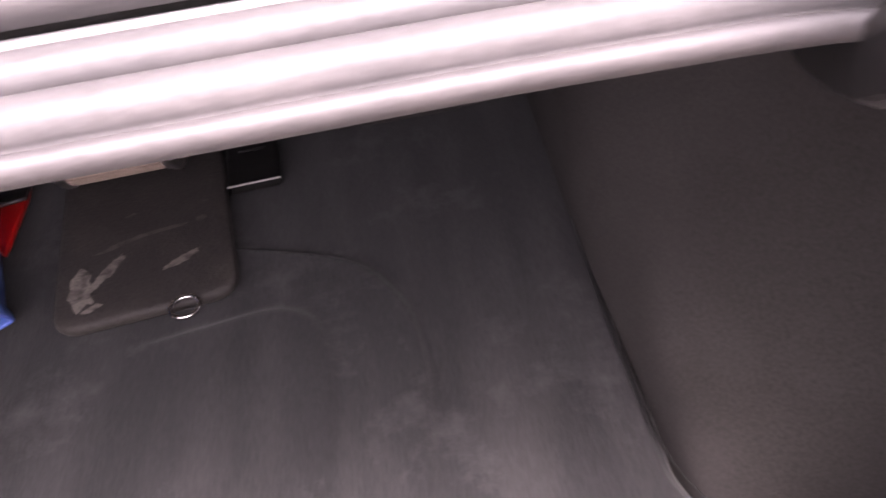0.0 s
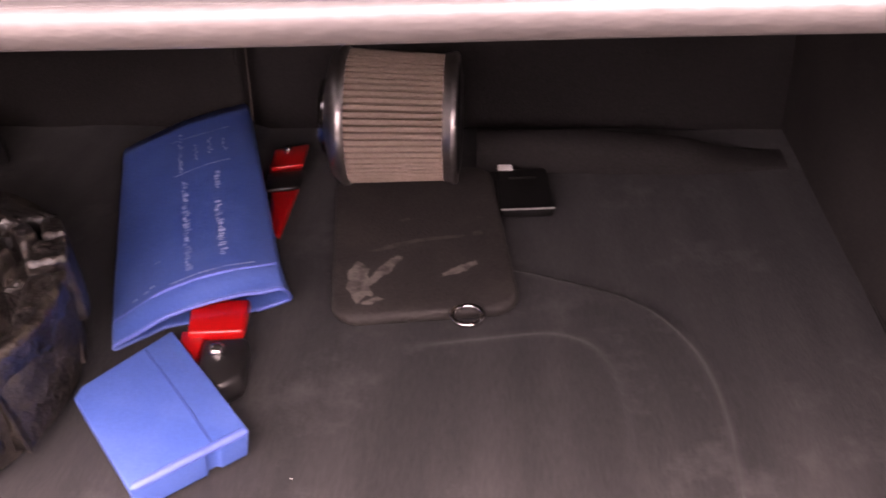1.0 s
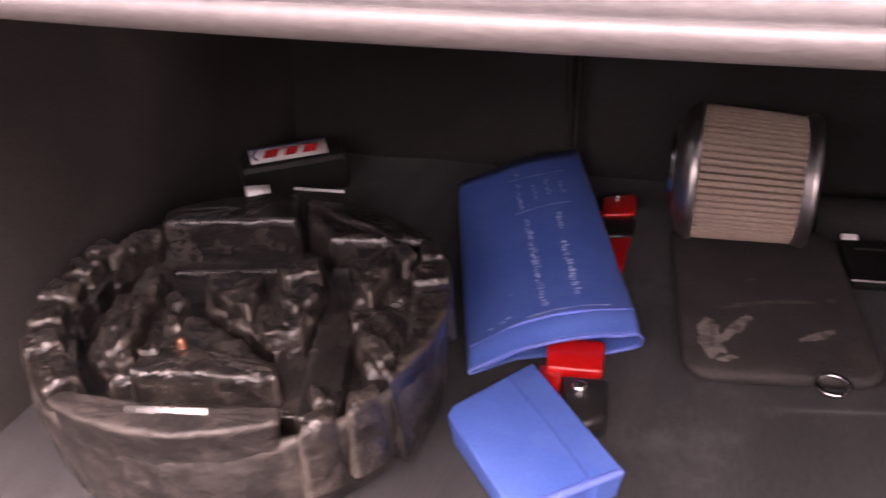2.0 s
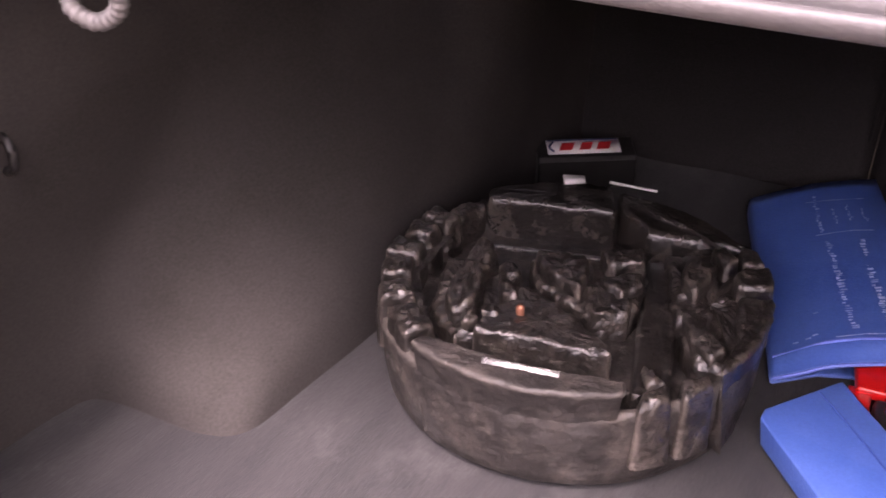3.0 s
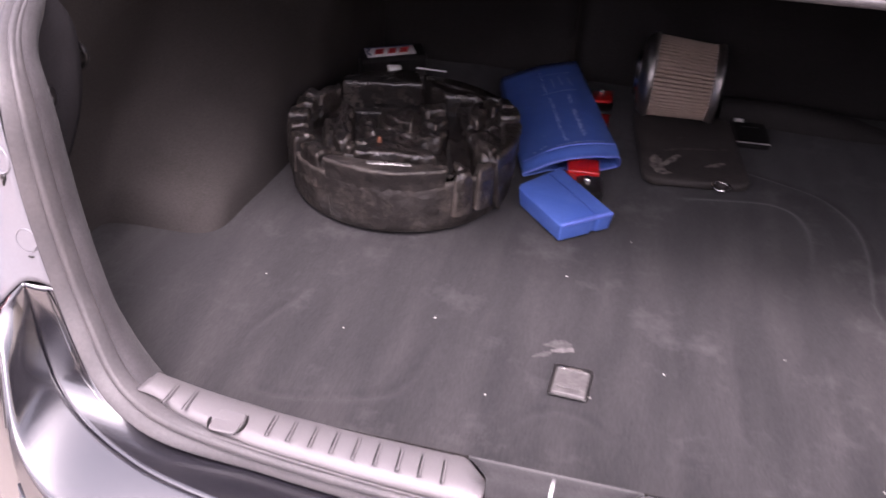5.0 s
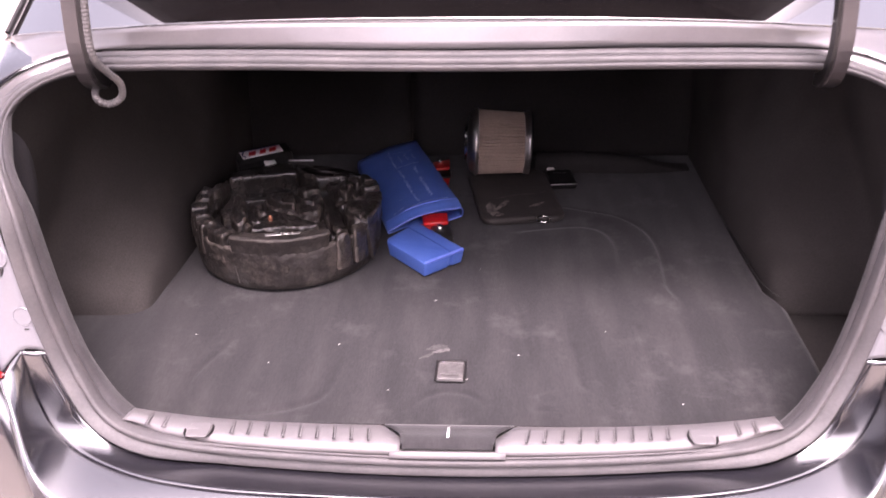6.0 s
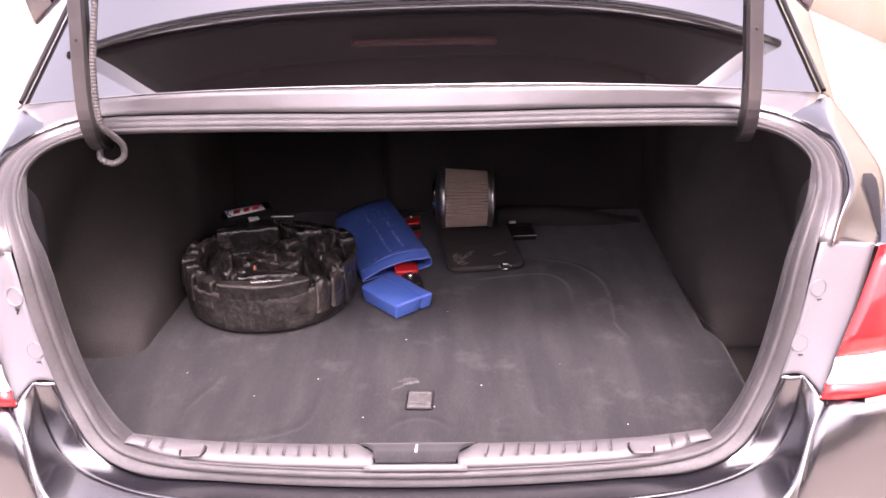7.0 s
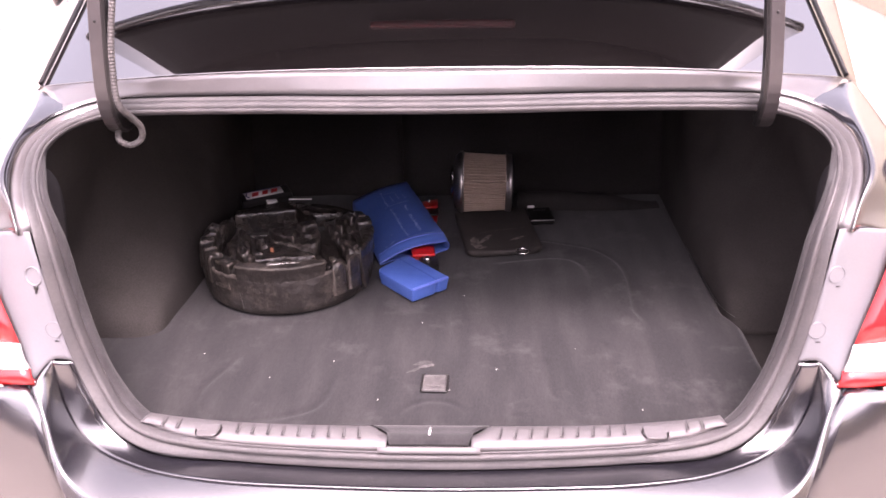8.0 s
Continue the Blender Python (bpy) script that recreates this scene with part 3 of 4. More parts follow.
def hinge_arm(side):
    """A flat gooseneck arm from inside the boot up to the lid."""
    centre = [(.540, .835, .422), (.528, .785, .438), (.518, .740, .462), (.514, .718, .500), (.509, .712, .560), (.502, .714, .640), (.497, .722, .720), (.495, .735, .84), (.495, .765, .96), (.495, .82, 1.085)]
    p = spline(centre, 50)
    rows, inner, shift = [], [], (0.010 if side > 0 else 0.004)
    for i, q in enumerate(p):
        t = (p[min(i + 1, 49)] - p[max(i - 1, 0)]).normalized()
        nor = t.cross(Vector((1, 0, 0))).normalized()
        w, d = 0.0105, 0.011
        prof = [(-w, -d), (w, -d), (w, d), (w - .003, d), (w - .003, -d + .003), (-w + .003, -d + .003), (-w + .003, d), (-w, d)]
        rows.append([Vector((side * (q.x + shift + u), q.y, q.z)) + nor * v * 1.0 for u, v in prof])
        inner.append([Vector((side * (q.x + shift - w - u), q.y, q.z)) + nor * v for u, v in ((-.0005, -.009), (.0045, -.0075), (.0045, .010), (-.0005, .010))])
    arm = part("hinge_arm", grid(rows, close_v=True), ARMPAINT, car, "painted gooseneck lid hinge", smooth=False)
    bevelled(arm, 0.002, 2)
    part("channel", grid(inner, close_v=True), BLACKPL, arm, "black edge channel", smooth=False)
    for k in (18, 24):
        q = p[k]
        b = part("bolt", lathe([(0.0001, 0.0012), (0.002, 0.0012), (0.0025, 0)], 12, "y"), BLACKPL, arm)
        b.matrix_world = pose(side * (q.x + shift), q.y - 0.012, q.z, 0, 0, 180)


both(hinge_arm)

# ribbed wiring loom along the left hinge arm
loom_pts = [(-.470, .735, .76), (-.473, .712, .68), (-.486, .702, .60), (-.491, .698, .535), (-.491, .702, .495), (-.484, .725, .468), (-.478, .745, .446), (-.483, .752, .424), (-.502, .750, .414), (-.520, .75, .424), (-.527, .78, .44)]
part("wiring_loom", tube(loom_pts, lambda s: 0.0052 + 0.0006 * math.sin(s * 520), 360, 10), LOOMMAT, car, "ribbed black wiring loom curled at its lower end")

# ---- boot interior ----
RINGS = [                                      # pressed rings over the well: plan, height, width
    ([(.12, 1.300), (.224, 1.287), (.329, 1.247), (.378, 1.183), (.394, 1.100), (.391, 1.000), (.380, .860)], 0.0060, 0.009),
    ([(.10, 1.165), (.202, 1.181), (.264, 1.191), (.299, 1.165), (.312, 1.090), (.300, .960)], 0.0046, 0.015),
]
CREASES = [                                    # shallow folds near the sill
    ([(-.36, .80), (-.413, .661), (-.388, .589), (-.340, .562), (-.215, .600), (-.184, .690), (-.19, .78)], -0.0024, 0.007),
    ([(-.20, 1.02), (-.17, .86), (-.15, .70)], 0.002, 0.012),
    ([(.10, .90), (.115, .728), (.116, .658), (.117, .592), (.136, .582), (.163, .568)], -0.0020, 0.006),
    ([(-.048, .535), (-.064, .576), (-.053, .607), (-.019, .628), (.020, .623), (.041, .597), (.038, .560)], -0.0014, 0.006),
    ([(.300, .84), (.303, .785), (.306, .726), (.307, .661)], -0.0018, 0.006),
    ([(.188, .78), (.190, .726), (.191, .663), (.210, .618)], -0.0018, 0.006),
    ([(-.125, .80), (-.122, .733), (-.111, .647), (-.116, .582)], 0.0018, 0.008),
]
RIDGES = [(np.array([tuple(q)[:2] for q in spline([(x, y, 0) for x, y in pts], 200)]), h, w) for pts, h, w in RINGS + CREASES]
RIDGES = [(pts, h, w, pts.min(axis=0) - 4 * abs(w) - .02, pts.max(axis=0) + 4 * abs(w) + .02) for pts, h, w in RIDGES]


def floor_height(x, y):
    """The carpet's soft relief: rolled ridges over the well below, and slow waves."""
    z = 0.0025 * noise.noise(Vector((x * 5, y * 5, 1.7))) + 0.0012 * noise.noise(Vector((x * 16, y * 9, 4.1)))
    for pts, h, w, near, far in RIDGES:
        if not (near[0] < x < far[0] and near[1] < y < far[1]):
            continue
        gaps = np.hypot(pts[:, 0] - x, pts[:, 1] - y)
        k = int(gaps.argmin())
        d, q = gaps[k], pts[k]
        pressed = h > 0.004
        h = h * smooth_step(0, 40, k) * smooth_step(199, 150, k)
        if pressed:                            # a pressed step: rounded inside the ring, steep and grooved outside it
            inside = math.hypot(x - 0.15, y - 0.95) < math.hypot(q[0] - 0.15, q[1] - 0.95)
            w = w * (3.6 if inside else 0.6)
            if not inside:
                z -= 0.30 * h * math.exp(-((d - 0.010) / 0.007) ** 2)
        if d < 4 * w:
            z += h * math.exp(-(d / w) ** 2)
    return z - 0.003


XS = np.linspace(-0.74, 0.572, 380)
YS = np.linspace(0.475, 1.62, 340)


def right_edge(y):
    return 0.577 - 0.024 * smooth_step(0.885, 0.965, y)


floor_bm = grid([[(-0.74 + (x + 0.74) * (right_edge(y) + 0.74) / 1.312, y, floor_height(x, y) - 0.010 * smooth_step(0.560, 0.572, x)) for x in XS] for y in YS])
cargo_floor = part("cargo_floor", floor_bm, CARPET)
tagged(cargo_floor, "charcoal carpeted boot floor, dusty, with soft moulded ridges", "floor", kind="structure")
solid(cargo_floor, 0.012, -1)

part("floor_seam", tube([(.541, 1.25, .002), (.5425, 1.138, .002), (.544, 1.063, .002), (.5475, .985, .002), (.556, .945, .002), (.570, .918, .0)], lambda s: 0.0006 + 0.0022 * math.sin(math.pi * min(1.0, s * 1.1)), 40, 6), BLACKPL, cargo_floor, "dark gap at the floor's edge")
well = part("side_well", grid([[(x, y, -0.03) for x in (.55, .62, .70, .76)] for y in (.45, .6, .8, 1.0)]), FELT, car, "sunken felt floor beside the wheel arch")
solid(well, 0.004)
# pull handle of the floor
FLAPMAT = material("grey_rubbed_plastic", (0.070, 0.066, 0.066), 0.42, spec=0.5, grain=0.3, grain_scale=250, blotch=0.6, blotch_scale=70, second=(0.15, 0.14, 0.138), bump=0.2, bump_scale=300, worn=(0.16, 0.15, 0.145))
handle = part("floor_handle", rounded_slab(0.048, 0.056, 0.003, 0.004, edge=0.0012), BLACKPL, cargo_floor, "small pull handle sunk in the carpet")
handle.matrix_world = pose(-.005, .676, -0.0005, 0, 0, -2)
flap = part("flap", rounded_slab(0.041, 0.046, 0.004, 0.003, edge=0.0014, dish=.0008), FLAPMAT, handle, "rubbed grey flap")
flap.location = (0, -.004, .0022)
part("grip", rounded_slab(0.030, 0.0030, 0.0020, 0.0012, 3, edge=.0007), FLAPMAT, flap).location = (0, -.012, .0040)
part("grip", rounded_slab(0.036, 0.0036, 0.0026, 0.0014, 3, edge=.0009), FLAPMAT, flap).location = (0, .0190, .0036)
# bright and pale slivers draw the glints along the handle's edge
for x, w, turn in ((-.013, .010, -14), (-.002, .006, 8), (.008, .008, -6)):
    part("grip_glint", box((w, 0.0016, 0.0012)), CHROME if x < -.01 else SCUFF, handle).matrix_basis = pose(x, .0215, .0042, 0, 0, turn)


def blot(name, pts, z, mat, parent, label=""):
    """A thin irregular smear on a surface, with a frayed outline."""
    bm = bmesh.new()
    vs = []
    c = Vector((sum(p[0] for p in pts) / len(pts), sum(p[1] for p in pts) / len(pts), 0))
    for k, q in enumerate(spline([(x, y, 0) for x, y in pts], 28, closed=True)):
        q = c + (q - c) * (0.8 + 0.4 * random.random())
        vs.append(bm.verts.new((q.x, q.y, z(q.x, q.y) if callable(z) else z)))
    bm.faces.new(vs)
    bmesh.ops.triangulate(bm, faces=bm.faces[:])
    return part(name, bm, mat, parent, label)


DUST = material("dust_mark", (0.070, 0.066, 0.066), 0.95, grain=0.6, grain_scale=500, blotch=0.9, blotch_scale=120, second=(0.036, 0.034, 0.035))
PALEDUST = material("pale_dust_streak", (0.120, 0.113, 0.111), 0.95, grain=0.6, grain_scale=500, blotch=0.9, blotch_scale=140, second=(0.042, 0.040, 0.040))
for mat, marks in ((DUST, [(-.046, .738), (-.034, .752), (-.018, .752), (-.012, .742), (-.030, .736)]), (DUST, [(-.056, .712), (-.046, .724), (-.034, .728), (-.042, .716)]),
                   (PALEDUST, [(-.040, .728), (-.026, .736), (-.010, .741), (-.008, .735), (-.024, .729)])):
    blot("dust_mark", marks, lambda x, y: floor_height(x, y) + 0.0014 + (.0006 if mat is PALEDUST else 0), mat, cargo_floor, "pale dusty scuff")

# lint on the carpet
lint_bm = bmesh.new()
spots = [(-.193, .753), (.103, .728), (.343, .603), (-.04, .90), (.02, .66), (-.30, .70), (.25, .80), (.04, 1.02), (-.10, .63), (-.44, .78), (-.62, .66)]
for x, y in spots:
    s = random.uniform(0.0006, 0.0012)
    bmesh.ops.create_icosphere(lint_bm, subdivisions=1, radius=s, matrix=Matrix.Translation((x, y, floor_height(x, y) + s * 0.7)) @ Matrix.Rotation(random.random() * 3, 4, "Z") @ Matrix.Diagonal((random.uniform(1, 2.2), 1, 0.7, 1)))
tagged(part("lint", lint_bm, LINT), "white specks of lint on the carpet", "lint", kind="stuff")

# sill plate with ribs, caps and the carpet tongue in the middle
SILLY = [(.476, .030), (.474, .050), (.470, .054), (.452, .060), (.432, .065), (.408, .062), (.402, .054)]


def sill_line(x):
    """Place of the opening's lower edge at a distance from the middle."""
    low = sorted((q[0], q[1], q[2]) for q in HALF[13:])
    return [float(np.interp(abs(x), [q[0] for q in low], [q[k] for q in low])) for k in (1, 2)]


def sill_half(side):
    xs = [.062 + (.435 - .062) * k / 60 for k in range(61)]
    rows = []
    for x in xs:
        t = (x - .062) / .378
        row = []
        for k, (y, z) in enumerate(SILLY):
            cut = max(0.0, 0.028 - (x - .062) * 1.0)      # slanted inner end
            yy = y - min(cut, 0.03) * (1 if k < 4 else 0)
            ly = sill_line(x)[0]
            yy, zz = yy + 0.016 * t ** 3, z + 0.012 * t ** 3
            if k >= 5:
                yy = max(yy, ly + 0.005)
            row.append((side * x, yy, zz))
        rows.append(row)
    plate = part("sill_plate", grid(rows), SILLGREY, car, "scuffed pale grey ribbed plastic sill plate")
    solid(plate, 0.003, 0)
    ribs = [.1035, .1265, .149, .172, .1945, .2175, .240, .2635, .286, .3775, .400]
    for x in ribs:
        t = (x - .062) / .378
        ry = .436 + .055 * (x - .1)
        m = pose(side * x, ry, .0634 + 0.012 * t ** 3 + .25 * (.4465 + 0.016 * t ** 3 - ry), -16, 0, side * -7)
        r = part("rib", rounded_slab(0.0030, 0.040, 0.0019, 0.0014, 3, edge=0.0008), SILLGREY, plate)
        r.matrix_world = m
        g = part("groove", box((0.0014, 0.040, 0.001), (0.0023 * side, 0, 0.0006)), BLACKPL, plate)
        g.matrix_world = m
    t = (.328 - .062) / .378
    m = pose(side * .330, .431 + 0.016 * t ** 3, .0640 + 0.012 * t ** 3, -6)
    cap = part("fastener_cap", rounded_slab(0.030, 0.034, 0.0024, 0.006, 5, edge=0.001), SILLGREY, plate)
    cap.matrix_world = m
    for s in (-1, 1):
        c = part("cap_recess", tube([(s * .0150, .016, .0008), (s * .0180, .004, .0012), (s * .0178, -.006, .0012), (s * .0140, -.0165, .0008)], lambda q: .0006 + .0014 * math.sin(math.pi * q), 16, 6), BLACKPL, plate)
        c.matrix_world = m


both(sill_half)
tongue = loft([[(-.090, .481, .030), (0, .481, .030), (.090, .481, .030)], [(-.088, .477, .050), (0, .477, .050), (.088, .477, .050)], [(-.066, .450, .059), (0, .450, .059), (.066, .450, .059)],
               [(-.062, .430, .0655), (0, .430, .0655), (.062, .430, .0655)], [(-.058, .410, .0648), (0, .410, .0648), (.058, .410, .0648)]], 20, 10)
solid(part("carpet_tongue", tongue, CARPET, cargo_floor, "carpet tongue over the sill"), 0.003, 0)
bridge = [[(x, y, z) for y, z in ((.414, .0590), (.410, .0600), (.407, .0585), (.404, .054))] for x in [-.075 + .15 * k / 10 for k in range(11)]]
solid(part("sill_bridge", grid(bridge), SILLGREY, car, "grey plastic strip below the carpet tongue"), 0.002, 0)
part("white_tab", box((0.0035, 0.036, 0.002), (.000, .448, .0625), (-19, 0, 0)), WHITE, cargo_floor, "thin white tab")
sill_inner = loft([[(-.46, .479, .05), (0, .479, .05), (.46, .479, .05)], [(-.46, .480, -.02), (0, .480, -.02), (.46, .480, -.02)]], 12, 4)
part("sill_back", sill_inner, FELT, car)
beam_x = [-.34 + .68 * k / 16 for k in range(17)]
under = loft([[(x, .480 + (sill_line(x)[0] - .403) * .6, .040 + (sill_line(x)[1] - .054) * .6) for x in beam_x], [(x, sill_line(x)[0] + .010, sill_line(x)[1] - .012) for x in beam_x]], 30, 4)
solid(part("sill_beam", under, GUTTER, car), 0.03)


def roof(y):
    """The highest the lining may rise under the sloping body panel."""
    return float(np.interp(y, (.49, .54, .60, .67, .745, .80, .86), (.28, .335, .375, .405, .43, .455, .48)))


def lining(side, shift, name):
    """One side of the boot: the pocket behind the lamp, then the wheel arch, from floor to shelf."""
    curves = []
    for z, d, k, cx, cy in ((-.035, 0, 0, .549, .860), (.030, .010, .002, .549, .945), (.070, .026, .007, .550, 1.055), (.130, .063, .016, .551, 1.150), (.184, .100, .028, .553, 1.238),
                            (.250, .153, .042, .585, 1.290), (.340, .225, .060, .615, 1.345), (.480, .310, .080, .635, 1.390)):
        ax, ay = .705 - .8 * k, .832 + d + shift            # where the pocket's wall turns into the arch's sloping face
        cy = cy + shift * smooth_step(.20, .0, z)            # the rounded edge between that face and the upright side
        pts = [(.588, .512, z), (.66 - k, .526, z), (.715 - k, .57, z), (.728 - k, .66, z), (.730 - k, .74 + (d + shift) * .4, z), (.724 - k, .805 + (d + shift) * .85, z), (ax, ay, z)]
        tight = smooth_step(.10, -.01, z)                    # nearly square at the floor
        pts += [(ax + (cx - ax) * (f + (1 - f) * .5 * tight), ay + (cy - ay) * g * (1 - .6 * tight), z) for f, g in ((.42, .24), (.74, .52), (.93, .80))] + [(cx, cy, z)]
        pts += [(cx - (cx - .530) * f, cy + (1.52 - cy) * g, z) for f, g in ((.5, .16), (.9, .40), (1, 1))] + [(.530, 1.70, z)]
        pts = [(x + (.014 * smooth_step(.86, .92, y) if side > 0 else 0), y, min(h, roof(y))) for x, y, h in pts]
        curves.append(flip(pts, side))
    wall = part(name, loft(curves, 130, 40), FELT, car, "dark felt side lining moulded over the wheel arch")
    solid(wall, 0.004, 1 if side > 0 else -1)
    return wall


lining_left = lining(-1, 0.0, "side_lining")
lining(1, 0.07, "side_lining")


def lamp_cover(side):
    """The rounded felt cover behind the tail lamp, with its round knob."""
    rows = []
    n = 40
    rim = []
    for y, z in ((.620, .415), (.668, .405), (.694, .360), (.688, .296), (.665, .238), (.632, .190), (.590, .145), (.548, .095), (.535, .180), (.545, .270), (.580, .355)):
        rim.append((0, y, z))
    rim = spline(rim, n, closed=True)
    c = Vector((0, .612, .27))
    for f, x in ((1.0, .690), (1.0, .622), (.985, .610), (.95, .604), (.7, .600), (.4, .597), (.02, .596)):
        rows.append([(side * (x + 0.02 * smooth_step(.30, .12, (c + (q - c) * f).z)), (c + (q - c) * f).y, (c + (q - c) * f).z) for q in rim])
    cover = part("lamp_cover", grid(rows, close_v=True), TRIMFELT, car, "rounded grey felt cover behind the tail lamp")
    knob = part("knob", lathe([(.016, 0), (.0155, .004), (.012, .0055), (.010, .003), (.006, .003), (.005, .008), (.0001, .009)], 24, "z"), BLACKPL, cover, "round black fastener knob")
    knob.matrix_world = pose(side * .599, .608, .307, 0, -90 * side, 0)


both(lamp_cover)
# tie-down hook on the left pocket wall
part("tie_hook", tube([(-.690, .790, .294), (-.672, .786, .293), (-.664, .784, .282), (-.668, .784, .268), (-.680, .787, .264)], 0.0035, 24, 8), BLACKPL, car, "small dark tie-down hook")
part("hook_plate", rounded_slab(0.02, 0.036, 0.006, 0.008), BLACKPL, car).matrix_world = pose(-.690, .79, .275, 0, 82, 0)
arch_mesh = lining_left.data
arch_tree = BVHTree.FromPolygons([v.co for v in arch_mesh.vertices], [f.vertices for f in arch_mesh.polygons])
spot, face, _, _ = arch_tree.ray_cast(Vector((-.604, .60, .036)), Vector((0, 1, 0)))
face = face if face.y < 0 else -face
blot("dust_mark", [(-.008, -.008), (-.003, .010), (.007, .007), (.006, -.008)], 0.0, DUST, car, "pale scuff on the lining").matrix_world = Matrix.Translation(spot + face * 0.0025) @ face.to_track_quat("Z", "Y").to_matrix().to_4x4()

# seat backs, shelf and the strip at their foot
SPLIT = -0.13


def seat_back(x0, x1):
    xs = [x0 + (x1 - x0) * k / 30 for k in range(31)]
    rows = []
    for k in range(17):
        z = -.02 + .52 * k / 16
        row = []
        for x in xs:
            e = min(x - x0, x1 - x)
            row.append((x, 1.600 + .16 * z + .012 * (1 - smooth_step(0, .02, e)) + .004 * noise.noise(Vector((x * 6, z * 6, 0))), z))
        rows.append(row)
    return solid(part("seat_back", grid(rows), SEATFELT, car, "black felt back of the folding rear seat"), 0.02, -1)


seat_back(-.60, SPLIT - .001)
seat_back(SPLIT + .001, .60)
strap = [(SPLIT - .008, 1.605, .08), (SPLIT - .004, 1.622, .22), (SPLIT + .012, 1.655, .40)]
part("seat_strap", tube(strap, 0.0022, 20, 6), SEATFELT, car)
strip_curves = [[(x, y + .036 + .012 * smooth_step(.40, .53, abs(x)), -.004 + (z + .004) * (.72 - .66 * smooth_step(.34, .525, x))) for x in (.165, .20, .25, .3, .4, .44, .48, .51, .525)] for y, z in ((1.452, -.004), (1.453, .030), (1.460, .047), (1.474, .054), (1.490, .050), (1.500, .030))]
part("foot_strip", loft(strip_curves, 50, 14), SEATFELT, car, "rounded felt strip at the foot of the seat backs")
shelf = [[(x, y, z + .012 * math.cos(x * 3)) for x in (-.53, -.3, 0, .3, .53)] for y, z in ((.785, .462), (.82, .464), (1.1, .470), (1.4, .474), (1.72, .480))]
solid(part("parcel_shelf", loft(shelf, 24, 20), SEATFELT, car, "black underside of the parcel shelf"), 0.008, -1)
back_close = box((1.3, 0.03, 0.62), (0, 1.74, .20))
part("cabin_bulkhead", back_close, SEATFELT, car)

# ---- tool tray ----
def prism(quad, z0, z1):
    bm = bmesh.new()
    a = [bm.verts.new((x, y, z0)) for x, y in quad]
    b = [bm.verts.new((x, y, z1)) for x, y in quad]
    k = len(quad)
    for i in range(k):
        bm.faces.new((a[i], a[(i + 1) % k], b[(i + 1) % k], b[i]))
    bm.faces.new(b)
    bm.faces.new(a[::-1])
    bmesh.ops.recalc_face_normals(bm, faces=bm.faces[:])
    return bm


TC, TANG = Vector((-.336, 1.094, 0)), radians(25)


tool_tray = empty("tool_tray", Matrix.Translation((TC.x, TC.y, 0.001)) @ Matrix.Rotation(TANG, 4, "Z"))
tagged(tool_tray, "round dusty black moulded tool tray, empty, on the carpet", "tool tray")


def tray_wall(th, z):
    """The outer radius: narrower at the base, a rolled foot, slight dents."""
    r = 0.1735 + 0.0090 * min(1.0, z / 0.085) ** 0.8
    return r + 0.0012 * noise.noise(Vector((math.cos(th) * 7, math.sin(th) * 7, z * 30))) + 0.0006 * noise.noise(Vector((math.cos(th) * 30, math.sin(th) * 30, z * 90)))


def tray_floor(a, b):
    return 0.062 + 0.004 * noise.noise(Vector((a * 26, b * 26, 3))) + 0.0012 * noise.noise(Vector((a * 90, b * 90, 5)))


body_rows = []
NT = 240
for z, inset in ((0.0, .008), (.002, .003), (.006, 0), (.014, 0), (.026, 0), (.040, 0), (.054, 0), (.066, .0005), (.076, .001), (.082, .003), (.084, .008)):
    body_rows.append([((tray_wall(2 * math.pi * k / NT, z) - inset) * math.cos(2 * math.pi * k / NT), (tray_wall(2 * math.pi * k / NT, z) - inset) * math.sin(2 * math.pi * k / NT), z) for k in range(NT)])
for j in range(29):
    r = 0.163 * (1 - j / 28) + 1e-4
    body_rows.append([(r * math.cos(2 * math.pi * k / NT), r * math.sin(2 * math.pi * k / NT), tray_floor(r * math.cos(2 * math.pi * k / NT), r * math.sin(2 * math.pi * k / NT)) + 0.01 * smooth_step(.155, .163, r)) for k in range(NT)])
part("tray_body", grid(body_rows, close_v=True), TRAYWALL, tool_tray, "dusty moulded body of the tray")


def rim_arc(a0, a1, r=0.1842, n=None):
    n = n or max(3, int(abs(a1 - a0) / 4))
    return [(r * math.cos(radians(a0 + (a1 - a0) * k / n)), r * math.sin(radians(a0 + (a1 - a0) * k / n))) for k in range(n + 1)]


